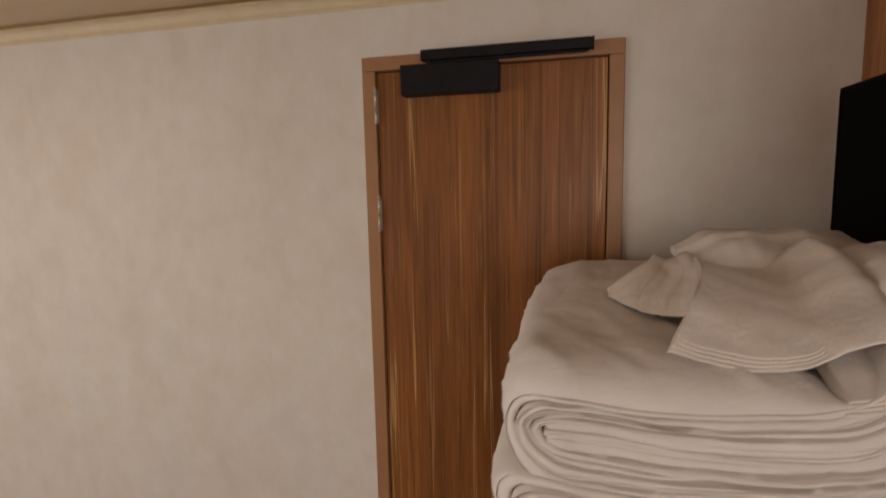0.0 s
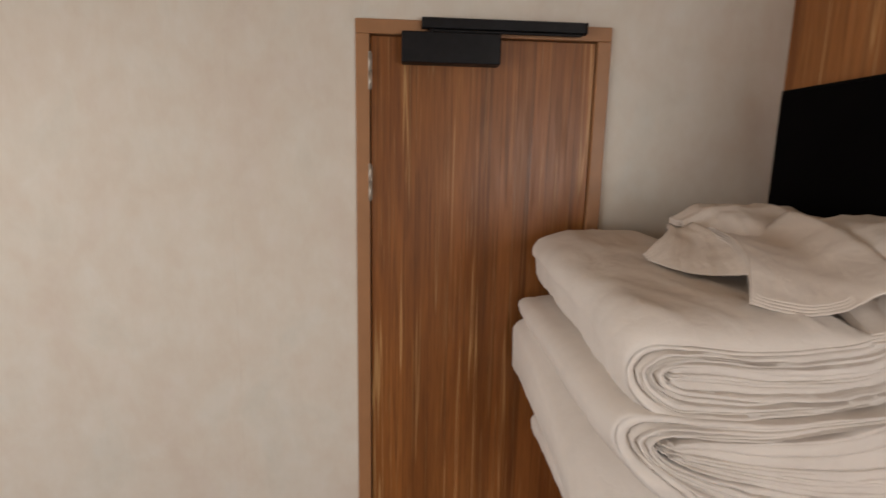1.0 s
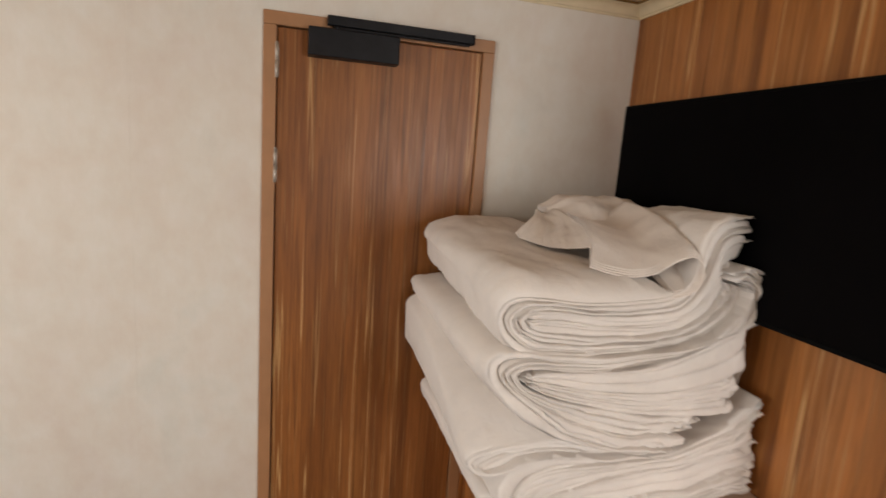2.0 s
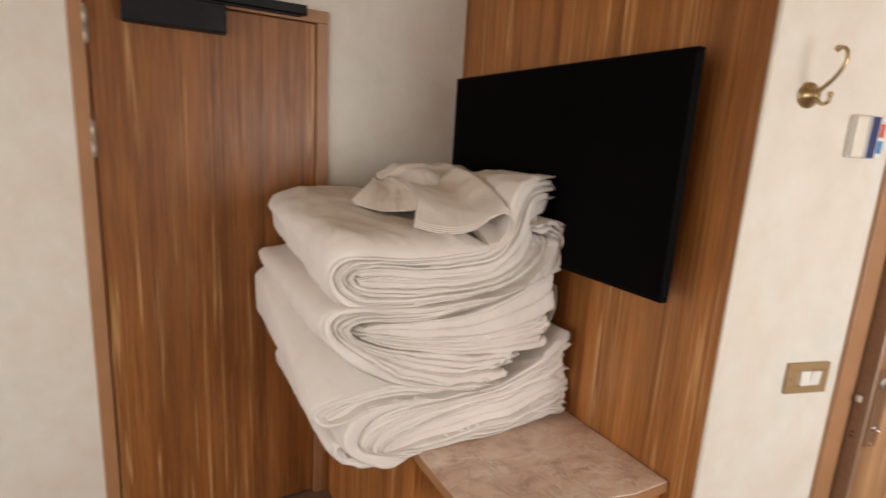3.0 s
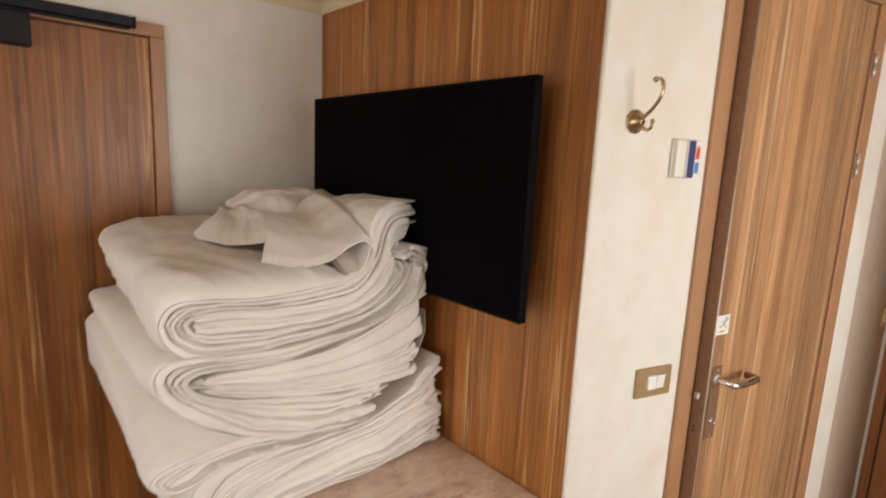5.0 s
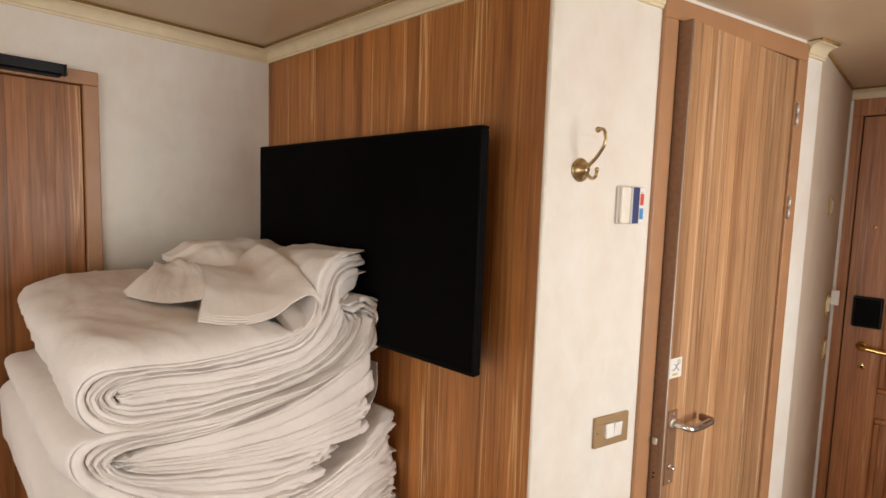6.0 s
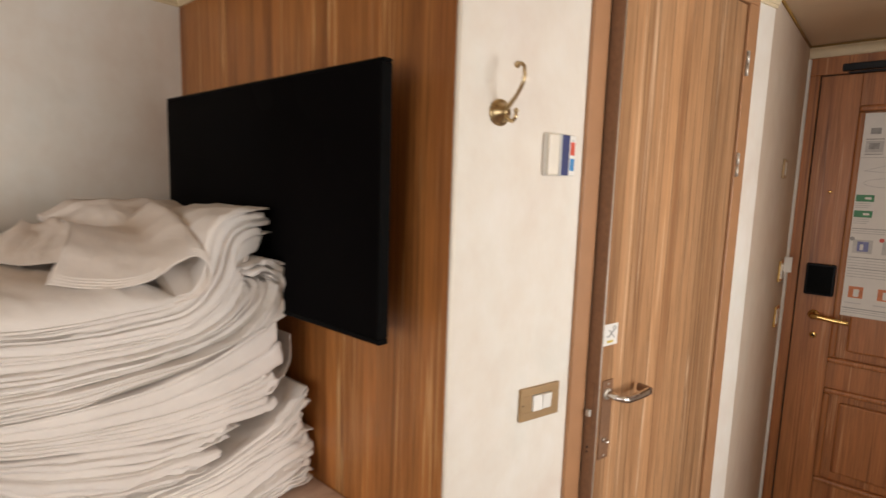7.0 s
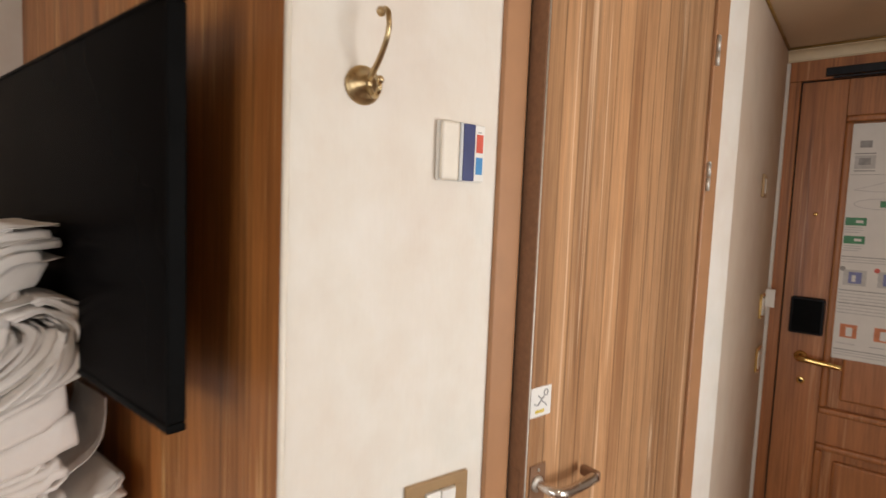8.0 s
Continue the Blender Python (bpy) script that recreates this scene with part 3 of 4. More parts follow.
shell = part("back_shell", box(-0.0945, -0.052, TY0 + 0.14, TY1 - 0.10, TZ0 + 0.03, TZ1 - 0.04, 0.012), BEZEL, tv)
mount = part("wall_mount", box(-0.0515, -0.001, -0.80, -0.57, 1.40, 1.66, 0.003), BLACK, shell, "black steel wall mount")

# ---- desk ----
desk = thing("desk", "veneered built-in desk with a beige marble-patterned top", "desk")
TOP = 0.70
plan = [(-0.003, -0.002), (-0.003, -1.279), (-0.132, -1.277), (-0.300, -1.240), (-0.470, -1.187), (-0.560, -1.140), (-0.588, -1.085), (-0.590, -0.90), (-0.592, -0.002)]
inner = [(x * 0.994 - 0.001, y * 0.997 if y < -0.5 else y) for x, y in plan]
part("marble_top", prism(inner, TOP - 0.004, TOP, 0.0012), MARBLE, desk, "beige marble-patterned laminate")
part("edge_band", prism(plan, TOP - 0.034, TOP - 0.0042, 0.003), WOOD_LINE, desk, "wooden edge band")
part("end_post", box(-0.118, -0.004, -1.262, -1.215, 0, TOP - 0.0345, 0.003), WOOD, desk)
part("cabinet_side", box(-0.572, -0.004, -0.86, -0.842, 0, TOP - 0.0345, 0.002, 1), WOOD, desk)
part("drawer_front", box(-0.589, -0.573, -0.858, -0.718, 0.004, TOP - 0.038, 0.002), WOOD, desk)
part("drawer_front", box(-0.589, -0.573, -0.714, -0.008, 0.004, TOP - 0.038, 0.002), WOOD, desk)
part("carcass", box(-0.5725, -0.004, -0.8415, -0.004, 0, TOP - 0.0345), WOOD_LINE, desk)
part("filler", box(-0.6065, -0.5735, -0.016, -0.004, 0, TOP - 0.04, 0.001, 1), WOOD, desk)
part("apron", box(-0.53, -0.12, -1.19, -1.172, TOP - 0.10, TOP - 0.0345, 0.002, 1), WOOD, desk)


# ---- pile of folded linen ----
def limbs(curve, steps):
    """A fold's outline, sampled evenly along its upper limb (right end to fold) and its lower limb (fold to right end)."""
    fine = spline(curve, 400)
    k = int(np.argmin(fine[:, 0]))
    k = max(2, min(397, k))
    return np.vstack([spline(fine[:k + 1:6].tolist() + [fine[k].tolist()], steps), spline(fine[k::6].tolist() + [fine[-1].tolist()], steps + 1)[1:]])


def wander(*v):
    return noise.noise(Vector(v))


def hem_strip(a, b, front, seed, deep=0.20, depth=0.007, fray=0.0):
    """One folded layer seen from its edge: it fills the strip between the outlines a and b, has a rounded front and runs back as cloth."""
    n, q = len(a), 7
    bm, rows = bmesh.new(), []
    for u in range(n):
        s = u / (n - 1)
        rag = fray * max(0.0, 1 - min(s, 1 - s) / 0.10)
        p0, p1 = a[u], b[u]
        gap = np.linalg.norm(p1 - p0)
        dep = min(0.6 * gap, depth * max(0.15, 0.75 + 1.5 * wander(s * 6, seed, 1.1)))
        crumple = rag * np.array((wander(s * 40, seed * 2.1, 0.2), wander(s * 46, seed * 1.3, 5.2)))
        row = []
        for k in range(q + 4):
            if k in (0, 1):
                f, y = 0.01, front[u] + dep + (deep if k == 0 else 0.02)
            elif k in (q + 2, q + 3):
                f, y = 0.99, front[u] + dep + (deep if k == q + 3 else 0.02)
            else:
                c = (k - 2) / (q - 1)
                f, y = c, front[u] + dep * (1 - math.sqrt(max(0.0, 1 - abs(2 * c - 1) ** 3)))
            p = p0 + (p1 - p0) * f + crumple
            fine = 0.0022 * wander(s * 38, f * 1.5, seed + 0.5) + 0.0016 * wander(s * 90, f * 3, seed)
            row.append(bm.verts.new((p[0], y + fine + 0.6 * rag * wander(s * 33, f * 2, seed), p[1])))
        rows.append(row)
    for r, t in zip(rows, rows[1:]):
        for k in range(q + 3):
            bm.faces.new((r[k], r[k + 1], t[k + 1], t[k]))
    bm.faces.new(rows[0]), bm.faces.new(rows[-1][::-1])
    return bm


def bundle(label, outer, inner, front, back, seed, mat, sheets=8, core=3, recess=0.012, rise=0.0, swell=0.01, reach=0.06, up=0.0, crease=0.006, fray=0.004, trim=0.04, stagger=0.010, mouth=None, shy=0.0, lead=0.0):
    """Folded linen: a wrap drawn back over the pile from the outer outline, nested layers between it and the inner outline, and a core of
    layers in the fold's mouth, between the two outlines in mouth if given. front gives y for an x; rise and swell: how far the wrap swells up and sideways behind its front edge within
    reach; up: how much higher it lies at the back; shy: how far its rolled side draws in there;
    lead: how much of the fold's turn the outermost layer takes."""
    rnd = random.Random(seed)
    it = thing("folded_sheet", label, "linen", group="pile of folded linen")
    half = 70
    O, I = limbs(outer, half), limbs(inner, half)
    n = len(O)
    for cv in (O, I):
        for u in range(n):
            w = 0.008 * (0.35 + 0.65 * min(1.0, abs(u - half) / 12))
            cv[u] += (w * wander(u * 0.07, seed, 2.2), w * wander(u * 0.09, seed, 6.1))
    size = [rnd.choice((0.2, 0.25, 0.3, 0.5, 0.9, 2.4)) for _ in range(sheets)]
    cut = np.r_[0, np.cumsum(size)] / sum(size)

    def line(k):
        if k in (0, sheets):
            return (O if k == 0 else I).copy()
        w = 1.1 * min(cut[k] - cut[k - 1], cut[k + 1] - cut[k])
        return np.array([O[u] + (I[u] - O[u]) * (cut[k] + lead * (1 - cut[k]) * math.exp(-((u - half) / 26) ** 2) + w * wander((u - half) * 0.06, k * 2.7, seed) + 0.35 * w * wander((u - half) * 0.21, k * 1.7, seed + 4)) for u in range(n)])

    lines = [line(k) for k in range(sheets + 1)]
    first = None
    for k in range(sheets):
        a, b = int(rnd.uniform(0, trim) * n), n - int(rnd.uniform(0, trim) * n)
        step = rnd.uniform(-0.3, 1.0) * stagger if k else 0.0
        f = np.array([front(p[0]) + step + stagger * 1.3 * wander((u - half) * 0.045, k * 1.9, seed + 3) + 0.003 * wander((u - half) * 0.16, k, seed) for u, p in enumerate(lines[k])])
        if k == 0:
            a, b, first = 0, n, f
        part("fold", hem_strip(lines[k][a:b], lines[k + 1][a:b], f[a:b], seed + k * 0.7, 0.16, 0.010 if k == 0 else 0.006, fray), mat, it, "", True)
    # the mouth of the fold
    hi, lo = (spline(c, half) for c in mouth) if mouth else (I[:half - 1][::-1], I[half + 1:])
    m = min(len(hi), len(lo))
    hi, lo = hi[:m], lo[:m]
    rest = np.r_[0, np.cumsum([rnd.choice((0.3, 0.4, 0.8, 2.0)) for _ in range(core)])]
    rest = rest / rest[-1]
    edge = [np.array([hi[u] + (lo[u] - hi[u]) * (c + (0.35 / core * wander(u * 0.06, k * 3.1, seed + 8) if 0 < c < 1 else 0)) for u in range(m)]) for k, c in enumerate(rest)]
    for k in range(core):
        b = m - int(rnd.uniform(0, 2 * trim) * m)
        f = np.array([front(p[0]) + recess * min(1.0, 0.3 + u / 20) + stagger * wander(u * 0.05, k * 2.9, seed + 13) for u, p in enumerate(edge[k])])
        part("fold", hem_strip(edge[k][:b], edge[k + 1][:b], f[:b], seed + 20 + k, 0.12, 0.006, fray), mat, it, "", True)
    # the wrap
    cols = 34
    t = np.gradient(O, axis=0)
    t /= np.maximum(np.linalg.norm(t, axis=1, keepdims=True), 1e-6)
    nor = np.stack([t[:, 1], -t[:, 0]], 1)
    bm, rows = bmesh.new(), []
    for u in range(n):
        x0, z0 = O[u]
        nx, nz = nor[u]
        yf = first[u] + 0.004
        yb = back(x0, z0) if callable(back) else back
        row = []
        for j in range(cols):
            v = (j / (cols - 1)) ** 1.7
            y = yf + (yb - yf) * v
            e = 1 - min(1.0, (y - yf) / reach)
            arc = math.sqrt(max(0.0, 1 - e * e))
            lift = arc * (rise * max(0.0, nz) * max(0.0, min(1.0, (-0.36 - x0) / 0.1)) + swell * max(0.0, -nx))
            left = max(0.0, min(1.0, (-0.62 - x0) / 0.22))
            x, z = x0 + nx * lift + shy * left * v, z0 + nz * lift - 1.5 * shy * left * left * v * max(0.0, nz)
            calm = min(1.0, j / 5.0)
            high = up * (1 - (1 - v) ** 2) * max(0.0, min(1.0, (-0.30 - x0) / 0.2)) * (1.0 if nz > -0.3 else 0.35)
            a = wander(x * 5, y * 4, z * 5 + 1.7)
            b = wander(x * 12, y * 5 + 3, z * 12)
            sharp = max(0.0, 0.14 - abs(wander(x * 9 + y * 7, z * 9 - y * 5, 5.0 + seed)))
            fine = max(0.0, 0.10 - abs(wander(x * 24 + y * 10, z * 20 - y * 15, 2.0 + seed)))
            c = crease * calm * (0.9 * a + 0.45 * b + 2.8 * sharp + 2.0 * fine)
            row.append(bm.verts.new((x + nx * c, y, z + nz * c + high)))
        rows.append(row)
    for r, q in zip(rows, rows[1:]):
        for j in range(cols - 1):
            bm.faces.new((r[j], r[j + 1], q[j + 1], q[j]))
    part("wrap", bm, mat, it, "", True)
    return it


def ribbon(prof, y_front, y_back, thick, seed, crease, lift, lean=0.0, droop=0.0, cols=26, ragged=0.005):
    """A loose sheet of cloth: an (x, z) profile drawn out along y, rising and leaning towards the back, with soft creases and thickness."""
    prof = spline(prof, 64)
    n = len(prof)
    grid = np.zeros((n, cols, 3))
    for i in range(n):
        s = i / (n - 1)
        yf = y_front(s) + ragged * wander(s * 5, seed * 3.1, 0.3) + 0.4 * ragged * wander(s * 23, seed, 7.3)
        for j in range(cols):
            v = (j / (cols - 1)) ** 1.5
            x, z = prof[i]
            w = 1 - (1 - v) ** 2
            grid[i, j] = (x + lean * w * (1 - s), yf + (y_back - yf) * v, z + lift * w - droop * (1 - v) ** 4)
    tang = np.gradient(grid, axis=0)
    nor = np.stack([-tang[..., 2], 0 * tang[..., 0], tang[..., 0]], -1)
    nor /= np.maximum(np.linalg.norm(nor, axis=-1, keepdims=True), 1e-6)
    for i in range(n):
        for j in range(cols):
            x, y, z = grid[i, j]
            ridge = max(0.0, 0.25 - abs(wander(x * 6 + y * 5, y * 5 - x * 4, seed)))
            k = min(1.0, 0.25 + j / 6)
            grid[i, j] += nor[i, j] * crease * k * (wander(x * 8, y * 7, seed) + 2.2 * ridge + 0.4 * wander(x * 21, y * 19, seed))
    bm = bmesh.new()
    up = [[bm.verts.new(grid[i, j] + nor[i, j] * thick / 2) for j in range(cols)] for i in range(n)]
    lo = [[bm.verts.new(grid[i, j] - nor[i, j] * thick / 2) for j in range(cols)] for i in range(n)]
    for i in range(n - 1):
        for j in range(cols - 1):
            bm.faces.new((up[i][j], up[i + 1][j], up[i + 1][j + 1], up[i][j + 1]))
            bm.faces.new((lo[i][j], lo[i][j + 1], lo[i + 1][j + 1], lo[i + 1][j]))
        bm.faces.new((up[i][0], lo[i][0], lo[i + 1][0], up[i + 1][0]))
        bm.faces.new((up[i][-1], up[i + 1][-1], lo[i + 1][-1], lo[i][-1]))
    for j in range(cols - 1):
        bm.faces.new((up[0][j], up[0][j + 1], lo[0][j + 1], lo[0][j]))
        bm.faces.new((up[-1][j], lo[-1][j], lo[-1][j + 1], up[-1][j + 1]))
    return bm


def loose_cloth(label, layers, mat):
    """A napkin or corner made of a few loose sheets."""
    it = thing("crumpled_napkin", label, "linen", group="pile of folded linen")
    for bm in layers:
        part("fold", bm, mat, it, "", True)
    return it


def front_of(*pairs):
    xs, ys = zip(*pairs)
    return lambda x: float(np.interp(x, xs, ys))


F_TOP = front_of((-0.88, -0.880), (-0.84, -0.914), (-0.79, -0.930), (-0.60, -0.912), (-0.34, -0.872), (-0.10, -0.825))
F_MID = front_of((-0.88, -0.900), (-0.84, -0.930), (-0.79, -0.942), (-0.60, -0.930), (-0.34, -0.905), (-0.10, -0.872))
F_LOW = front_of((-0.89, -0.820), (-0.85, -0.842), (-0.80, -0.850), (-0.60, -0.868), (-0.34, -0.885), (-0.03, -0.880))

bundle("small ivory cotton roll hanging over the desk edge",
       [(-0.66, 0.752), (-0.712, 0.755), (-0.785, 0.768), (-0.828, 0.750), (-0.818, 0.712), (-0.773, 0.675), (-0.689, 0.660), (-0.61, 0.690)],
       [(-0.66, 0.725), (-0.712, 0.728), (-0.764, 0.736), (-0.786, 0.732), (-0.789, 0.720), (-0.772, 0.704), (-0.697, 0.692), (-0.63, 0.700)],
       front_of((-0.85, -0.82), (-0.60, -0.83)), -0.15, 10, SHEET, 3, 1, 0.03, up=0.02)
bundle("ivory cotton sheet folded into a thick bundle with crumpled end",
       [(-0.052, 1.004), (-0.134, 0.942), (-0.289, 0.880), (-0.501, 0.862), (-0.666, 0.872), (-0.738, 0.862), (-0.787, 0.832), (-0.809, 0.789), (-0.789, 0.737), (-0.728, 0.686), (-0.667, 0.664), (-0.590, 0.700), (-0.422, 0.704), (-0.211, 0.708), (-0.030, 0.722)],
       [(-0.022, 0.877), (-0.220, 0.837), (-0.426, 0.819), (-0.569, 0.792), (-0.666, 0.760), (-0.701, 0.730), (-0.685, 0.712), (-0.602, 0.722), (-0.424, 0.740), (-0.214, 0.755), (-0.015, 0.801)],
       F_LOW, -0.06, 11, SHEET, 13, 7, 0.016, lead=0.38, stagger=0.012, swell=0.006, up=0.03, fray=0.016, trim=0.05)
bundle("ivory cotton sheet folded with a narrow rolled fold",
       [(-0.300, 0.900), (-0.341, 0.905), (-0.535, 0.915), (-0.665, 0.928), (-0.754, 0.926), (-0.824, 0.905), (-0.877, 0.878), (-0.887, 0.854), (-0.862, 0.832), (-0.798, 0.836), (-0.726, 0.862), (-0.634, 0.868), (-0.500, 0.858), (-0.331, 0.862)],
       [(-0.390, 0.872), (-0.535, 0.886), (-0.665, 0.902), (-0.769, 0.893), (-0.832, 0.869), (-0.854, 0.853), (-0.842, 0.842), (-0.791, 0.852), (-0.711, 0.878), (-0.602, 0.876), (-0.389, 0.866)],
       F_LOW, -0.05, 12, SHEET, 7, 2, 0.022, swell=0.006, up=0.19, stagger=0.006)
bundle("ivory cotton sheet folded in loose fanning layers with a curled end",
       [(-0.238, 1.368), (-0.158, 1.377), (-0.092, 1.351), (-0.061, 1.297), (-0.091, 1.241), (-0.216, 1.191), (-0.382, 1.167), (-0.568, 1.168), (-0.724, 1.177), (-0.819, 1.188), (-0.873, 1.166), (-0.876, 1.110), (-0.809, 1.039), (-0.710, 0.973), (-0.599, 0.934), (-0.470, 0.908), (-0.342, 0.886)],
       [(-0.170, 1.315), (-0.134, 1.308), (-0.135, 1.268), (-0.217, 1.212), (-0.296, 1.172), (-0.381, 1.147), (-0.568, 1.134), (-0.695, 1.137), (-0.780, 1.149), (-0.814, 1.141), (-0.819, 1.122), (-0.784, 1.095), (-0.695, 1.062), (-0.548, 1.021), (-0.394, 0.989), (-0.235, 0.981)],
       F_MID, -0.05, 13, SHEET, 11, 9, 0.006, lead=0.40, stagger=0.009, fray=0.013, swell=0.020, reach=0.10, up=0.0, trim=0.05, shy=0.02,
       mouth=([(-0.816, 1.137), (-0.752, 1.141), (-0.634, 1.130), (-0.478, 1.128), (-0.318, 1.153), (-0.192, 1.201), (-0.125, 1.235)], [(-0.816, 1.124), (-0.753, 1.088), (-0.633, 1.047), (-0.474, 1.006), (-0.306, 0.980), (-0.172, 0.969), (-0.100, 0.988)]))
bundle("ivory cotton sheet folded round a roll, layers curling up",
       [(-0.129, 1.510), (-0.242, 1.496), (-0.301, 1.460), (-0.315, 1.388), (-0.347, 1.333), (-0.425, 1.304), (-0.542, 1.298), (-0.688, 1.303), (-0.799, 1.312), (-0.846, 1.304), (-0.868, 1.260), (-0.855, 1.211), (-0.805, 1.179), (-0.718, 1.172), (-0.557, 1.166), (-0.360, 1.177), (-0.219, 1.210), (-0.140, 1.268), (-0.129, 1.325), (-0.192, 1.348)],
       [(-0.125, 1.442), (-0.198, 1.432), (-0.236, 1.400), (-0.242, 1.335), (-0.287, 1.285), (-0.368, 1.250), (-0.495, 1.243), (-0.642, 1.262), (-0.759, 1.278), (-0.802, 1.274), (-0.814, 1.257), (-0.795, 1.241), (-0.688, 1.221), (-0.558, 1.208), (-0.394, 1.207), (-0.266, 1.236), (-0.218, 1.286), (-0.213, 1.321), (-0.229, 1.334)],
       F_TOP, lambda x, z: -0.06 if z < 1.33 else -0.55, 15, SHEET, 15, 4, 0.006, lead=0.28, stagger=0.009, fray=0.006, rise=0.045, swell=0.006, reach=0.09, up=0.050, crease=0.014, trim=0.05, shy=0.035)

NAP = [(-0.625, 1.372), (-0.574, 1.360), (-0.503, 1.350), (-0.442, 1.357), (-0.385, 1.392), (-0.345, 1.408), (-0.318, 1.382), (-0.320, 1.345), (-0.348, 1.318), (-0.400, 1.306)]
loose_cloth("blush cotton napkin folded back in a loop on the pile", [ribbon([(x + 0.003 * k, z + 0.0045 * k) for x, z in NAP], lambda s, k=k: -0.838 - 0.05 * s + 0.006 * k, -0.50, 0.0026, 16.3 + 0.02 * k, 0.010, 0.082, 0.10, 0.004, ragged=0.016) for k in range(4)], SHEET_PINK)
loose_cloth("blush cotton napkin corner spread over the pile", [ribbon([(-0.690, 1.404 + 0.004 * k), (-0.640, 1.392 + 0.004 * k), (-0.590, 1.398 + 0.004 * k), (-0.545, 1.412 + 0.004 * k), (-0.49, 1.40)], lambda s, k=k: -0.57 - 0.19 * min(1.0, s / 0.7) + 0.012 * k, -0.44, 0.0026, 3.3 + 0.02 * k, 0.009, 0.045, 0.10, 0.010, ragged=0.020) for k in range(3)], SHEET_PINK)
loose_cloth("blush cotton napkin heaped on top of the pile", [ribbon([(-0.53, 1.440 + 0.005 * k), (-0.46, 1.474 + 0.005 * k), (-0.36, 1.484 + 0.005 * k), (-0.26, 1.488 + 0.005 * k), (-0.18, 1.476), (-0.11, 1.44)], lambda s, k=k: -0.515 - 0.05 * s + 0.008 * k, -0.34, 0.0026, 8.7 + 0.02 * k, 0.018, 0.016, 0.0, 0.050 - 0.003 * k, ragged=0.020) for k in range(3)], SHEET_PINK)
loose_cloth("small ivory cotton corner poking out of the pile", [ribbon([(-0.125, 1.02), (-0.07, 1.05), (-0.050, 1.10), (-0.046, 1.14)], lambda s: -0.838 + 0.05 * s, -0.60, 0.002, 19.0, 0.006, 0.0)], SHEET)

# ---- passage fittings ----
def wall_plate(name, label, x, z0, z1, wide, frame_mat, core_mat, proud):
    p = thing(name, label, "wall plate")
    for nm, a in (("rail", (x, x + wide, z0, z0 + 0.014)), ("rail", (x, x + wide, z1 - 0.014, z1)), ("stile", (x, x + 0.012, z0 + 0.0142, z1 - 0.0142)), ("stile", (x + wide - 0.012, x + wide, z0 + 0.0142, z1 - 0.0142))):
        part(nm, box(a[0], a[1], DY - 0.009, DY, a[2], a[3], 0.002), frame_mat, p)
    part("insert", box(x + 0.0115, x + wide - 0.0115, DY - 0.009 - proud, DY - 0.001, z0 + 0.0135, z1 - 0.0135, 0.002), core_mat, p)
    return p


wall_plate("sign_holder", "small bronze-framed wall plate with pale insert", 1.70, 1.652, 1.732, 0.075, TAN, PAPERWHITE, -0.002)
card = wall_plate("card_switch", "brass-framed card switch with white insert", 1.885, 1.190, 1.285, 0.085, BRASS, WHITE, 0.006)
part("key_card", box(1.925, 1.935, DY - 0.045, DY - 0.014, 1.235, 1.305, 0.001, 1), WHITE, card, "white card in the slot")
wall_plate("light_switch", "brass-framed light switch with white insert", 1.90, 0.975, 1.070, 0.085, BRASS, WHITE, 0.003)

# ---- entrance door ----
door_e = thing("door_3", "closed cherry-wood panelled entrance door with evacuation notice", "door", pose(EX, 0, 0), kind="structure")
part("jamb", box(-0.014, 0.06, EDOOR[1] - 0.044, EDOOR[1], 0, EDOOR[2] - 0.0785, 0.003), CHERRY, door_e)
part("jamb", box(-0.014, 0.06, EDOOR[0], EDOOR[0] + 0.044, 0, EDOOR[2] - 0.0785, 0.003), CHERRY, door_e)
part("head", box(-0.014, 0.06, EDOOR[0], EDOOR[1], EDOOR[2] - 0.078, EDOOR[2], 0.003), CHERRY, door_e)
L0, L1, LT = EDOOR[0] + 0.048, EDOOR[1] - 0.048, EDOOR[2] - 0.082
eleaf = part("door_leaf", box(0.020, 0.05, L0, L1, 0.01, LT), CHERRY, door_e)
PY1, PY0 = L1 - 0.150, L0 + 0.150
part("stile", box(0.004, 0.0198, PY1, L1, 0.01, LT, 0.002), CHERRY, eleaf)
part("stile", box(0.004, 0.0198, L0, PY0, 0.01, LT, 0.002), CHERRY, eleaf)
for a, b in ((0.01, 0.22), (0.690, 0.812), (1.985, LT)):
    part("rail", box(0.004, 0.0198, PY0 + 0.0003, PY1 - 0.0003, a, b, 0.002), CHERRY, eleaf)
for a, b in ((0.22, 0.690), (0.812, 1.985)):
    for y0, y1, z0, z1 in ((PY0, PY1, a, a + 0.026), (PY0, PY1, b - 0.026, b), (PY0, PY0 + 0.026, a + 0.0262, b - 0.0262), (PY1 - 0.026, PY1, a + 0.0262, b - 0.0262)):
        part("moulding", box(-0.010, 0.0195, y0, y1, z0, z1, 0.009, 3), CHERRY, eleaf)
    part("panel", box(0.002, 0.0198, PY0 + 0.062, PY1 - 0.062, a + 0.062, b - 0.062, 0.010, 2), CHERRY, eleaf)
# Dark strips fill the gaps round the leaf and stand for their shade.
part("rebate", box(-0.0005, 0.055, L1 + 0.0005, EDOOR[1] - 0.0445, 0, LT), DARK, door_e, "dark strip for the shade in the gap")
part("rebate", box(-0.0005, 0.055, L0, L1, LT + 0.0003, EDOOR[2] - 0.0785), DARK, door_e, "dark strip for the shade in the gap")
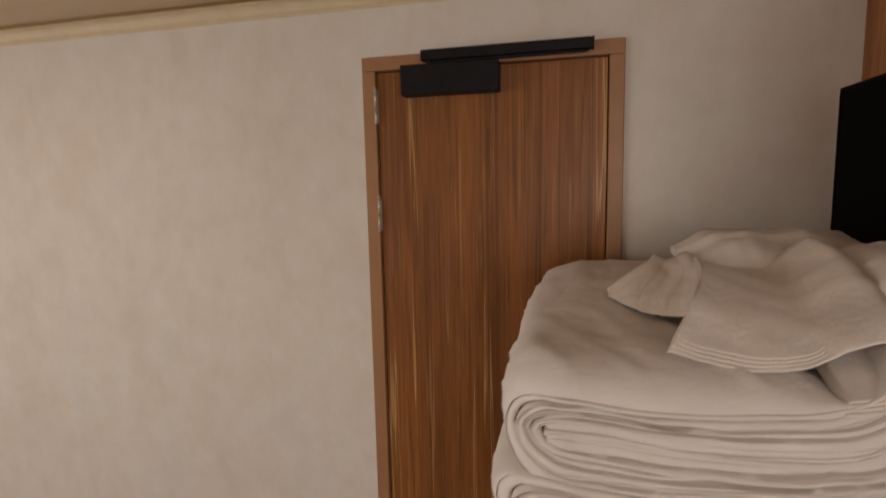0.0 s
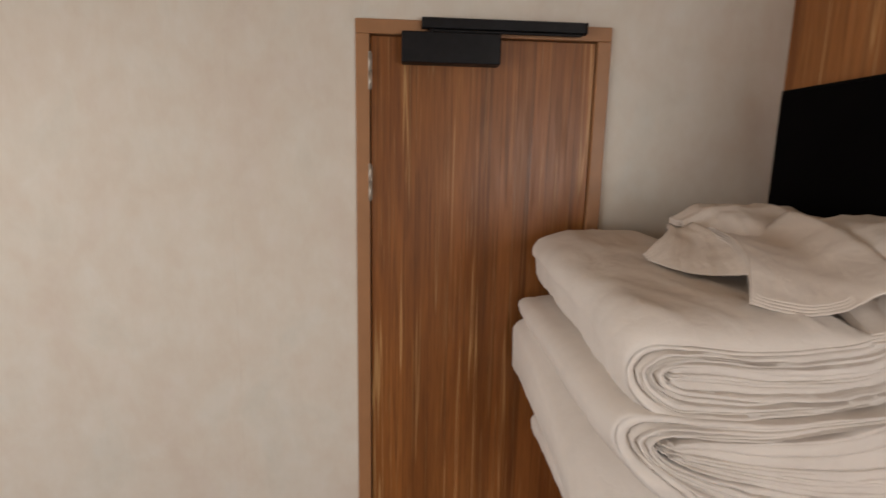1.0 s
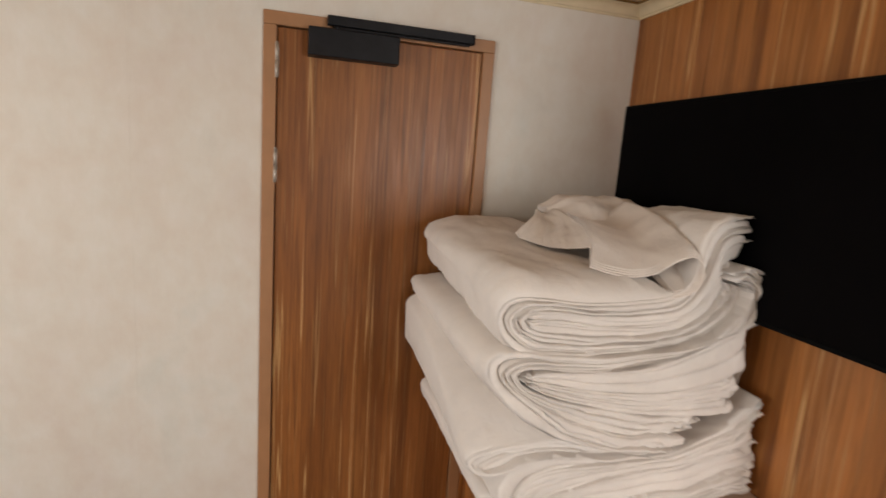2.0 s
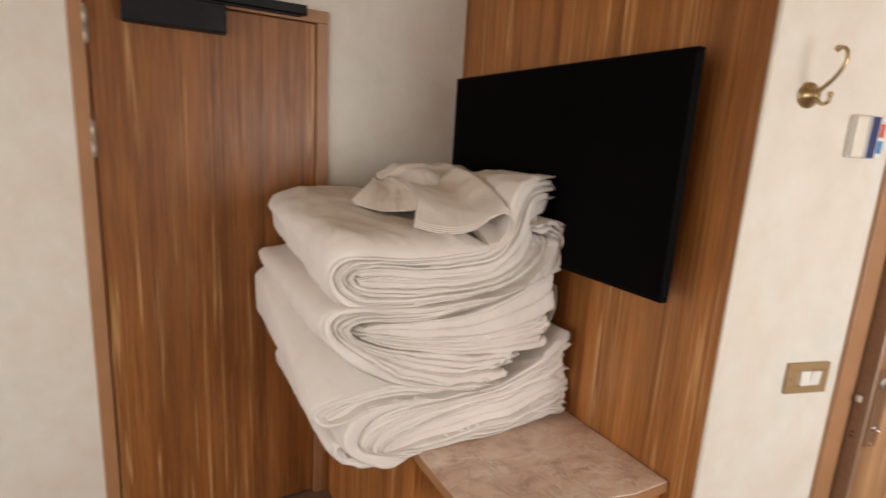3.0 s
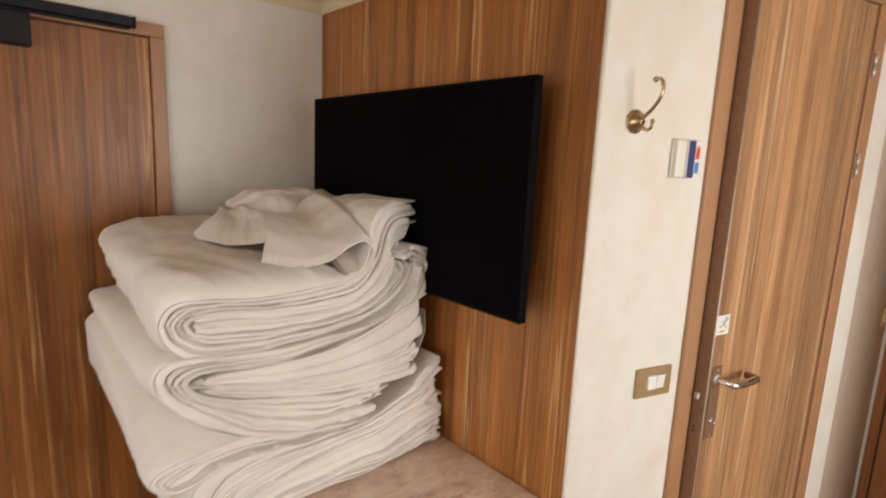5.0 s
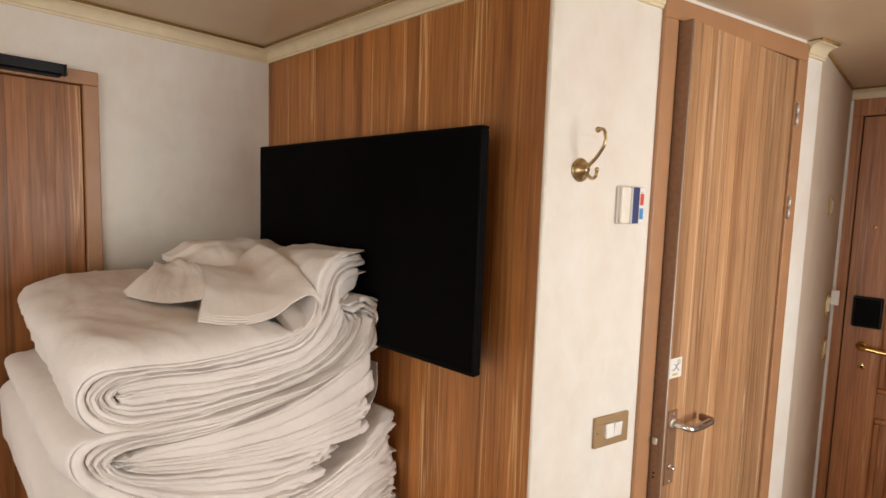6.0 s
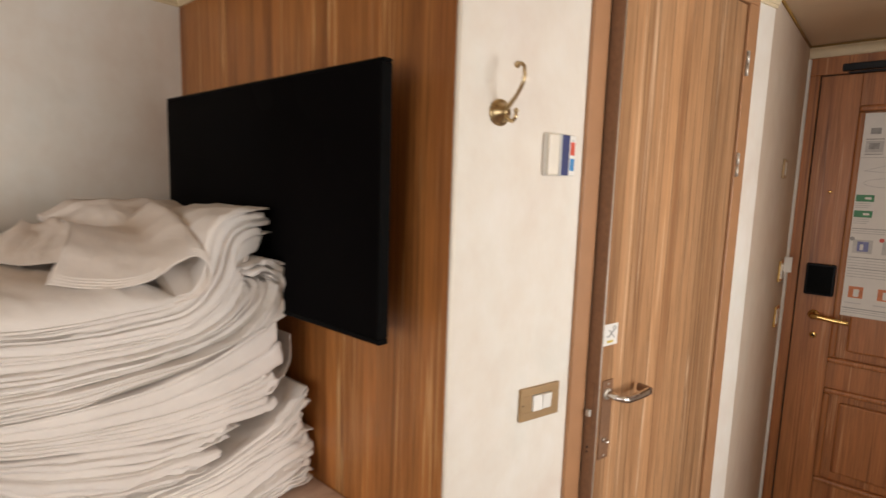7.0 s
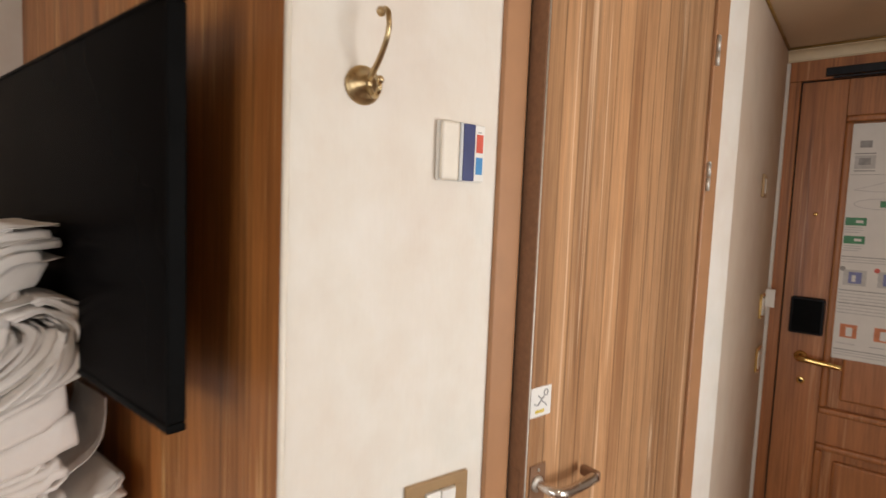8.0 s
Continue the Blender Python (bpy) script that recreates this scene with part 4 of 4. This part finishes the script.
reader = part("card_lock", box(-0.022, 0.0038, -1.902, -1.788, 1.122, 1.270, 0.008, 3), BLACK, eleaf, "black card lock box")
part("lock_face", box(-0.0245, -0.0222, -1.893, -1.797, 1.131, 1.261, 0.001, 1), BEZEL, reader)
rose = part("lever_handle", lathe([(0.024, 0), (0.024, 0.004), (0.018, 0.008), (0.011, 0.012), (0.010, 0.040)], 24, pose(0.004, -1.836, 1.026, 0, -90)), BRASS, eleaf, "polished brass lever handle", True)
bar = spline([(-0.036, -1.836, 1.026), (-0.047, -1.842, 1.026), (-0.051, -1.860, 1.026), (-0.051, -1.90, 1.022), (-0.050, -1.94, 1.018), (-0.049, -1.972, 1.016)], 18)
part("lever", rod([tuple(p) for p in bar], [0.013] * 5 + [0.012] * 8 + [0.010] * 5, 12), BRASS, rose, "", True)
key = part("keyhole_plate", lathe([(0.015, 0), (0.015, 0.003), (0.012, 0.005)], 20, pose(0.004, -1.843, 0.928, 0, -90)), BRASS, eleaf, "brass keyhole rosette", True)
part("keyhole", rod([(-0.0018, -1.843, 0.928), (-0.0005, -1.843, 0.928)], 0.007, 14), DARK, key, "", True)
part("peephole", lathe([(0.008, 0), (0.008, 0.003), (0.005, 0.005)], 16, pose(0.004, -1.842, 1.603, 0, -90)), BRASS, eleaf, "", True)
ecl = part("door_closer", box(-0.055, 0.003, -2.36, -2.07, 2.035, 2.115, 0.004), BLACK, eleaf, "black metal closer body")
part("slide_rail", box(-0.040, -0.015, -2.36, -1.835, 2.135, 2.165, 0.003), BLACK, ecl)
part("arm", box(-0.050, -0.040, -2.30, -1.86, 2.120, 2.128, 0.001, 1), BLACK, ecl)

# evacuation notice on the entrance door
SW_, SH_ = 0.43, 0.905
note = thing("evacuation_notice", "large white printed safety notice on the entrance door", "notice", pose(EX - 0.0035, -1.918, 1.045, 0, 0, -90))
part("sheet", box(0, SW_, -0.0025, 0, 0, SH_, 0.0006, 1), PAPERWHITE, note)


def mark(name, x0, x1, z0, z1, mat, lift=0.0004, parent=None):
    return part(name, box(x0, x1, -0.0025 - lift, -0.0024, z0, z1), mat, parent or note)


rn = random.Random(5)
for k, w in enumerate((0.020, 0.014, 0.015, 0.014, 0.012, 0.015, 0.014, 0.010)):
    x = 0.135 + 0.019 * k
    mark("emblem_stroke", x, x + w * 0.8, 0.868, 0.884 + (0.006 if k in (0, 5, 7) else 0), NAVY)
for r, z in enumerate((0.800, 0.735)):
    for c in range(4):
        x = 0.030 + 0.103 * c
        field = mark("icon_field", x, x + 0.062, z, z + 0.050, PALE_INK if (r + c) % 3 else PAPERWHITE, 0.0003)
        mark("icon", x + 0.012, x + 0.048, z + 0.014, z + 0.040, ORANGE if (r, c) in ((0, 1), (0, 2), (0, 3)) else INK, 0.0006, field)
        mark("caption_bar", x, x + 0.062, z - 0.010, z - 0.006, INK)
mark("rule", 0.02, SW_ - 0.02, 0.712, 0.7135, INK)
hull = [(0.035, -0.003, 0.655), (0.10, -0.003, 0.648), (0.20, -0.003, 0.650), (0.24, -0.003, 0.675), (0.20, -0.003, 0.690), (0.13, -0.003, 0.684), (0.08, -0.003, 0.668), (0.035, -0.003, 0.655)]
part("ship_outline", rod(hull, 0.0010, 6), PALE_INK, note)
deck = [(0.04 + 0.09 * (1 + math.cos(a)), -0.003, 0.602 + 0.020 * math.sin(a)) for a in (2 * math.pi * k / 20 for k in range(21))]
part("deck_outline", rod(deck, 0.0010, 6), PALE_INK, note)
mark("deck_mark", 0.118, 0.136, 0.590, 0.614, GREEN, 0.0006)
mark("deck_mark", 0.137, 0.150, 0.594, 0.610, INK, 0.0006)
mark("caption_bar", 0.150, 0.215, 0.546, 0.557, INK)
for z in (0.520, 0.450):
    field = mark("green_field", 0.020, 0.084, z, z + 0.030, GREEN)
    mark("arrow", 0.052, 0.074, z + 0.010, z + 0.020, PAPERWHITE, 0.0006, field)
    for j in range(3):
        mark("text_bar", 0.020, 0.075 - 0.008 * (j == 2), z - 0.010 - 0.009 * j, z - 0.0065 - 0.009 * j, PALE_INK)
for j in range(11):
    mark("text_bar", 0.150, 0.400 - rn.uniform(0, 0.05), 0.530 - 0.0105 * j, 0.5335 - 0.0105 * j, PALE_INK)
for j in range(3):
    mark("text_bar", 0.020, 0.40 - rn.uniform(0, 0.04), 0.398 - 0.010 * j, 0.4015 - 0.010 * j, INK if j == 0 else PALE_INK)
for c in range(4):
    x = 0.030 + 0.103 * c
    field = mark("picture_field", x, x + 0.070, 0.290, 0.350, PALE_INK)
    mark("picture", x + 0.016, x + 0.056, 0.298, 0.342, PERI, 0.0006, field)
    mark("picture_detail", x + 0.026, x + 0.038, 0.304, 0.330, PAPERWHITE, 0.0008, field)
    dot = lathe([(0.009, 0), (0.009, 0.0008)], 14, pose(x - 0.004, -0.0025, 0.353, 90))
    part("number_dot", dot, RED if c == 1 else INK, note)
for j in range(8):
    mark("text_bar", 0.020, 0.410 - rn.uniform(0, 0.08), 0.268 - 0.0125 * j, 0.2715 - 0.0125 * j, INK if j in (0, 4) else PALE_INK)
for c in range(4):
    x = 0.026 + 0.103 * c
    field = mark("picture_field", x, x + 0.074, 0.072, 0.150, PAPERWHITE)
    mark("picture", x + 0.010, x + 0.062, 0.086, 0.138, ORANGE, 0.0006, field)
    mark("picture_detail", x + 0.028, x + 0.048, 0.092, 0.126, PAPERWHITE, 0.0008, field)
    mark("caption_bar", x, x + 0.060, 0.060, 0.064, PALE_INK)
for j in range(3):
    mark("text_bar", 0.020, 0.40 - rn.uniform(0, 0.1), 0.036 - 0.010 * j, 0.0395 - 0.010 * j, INK if j == 0 else PALE_INK)
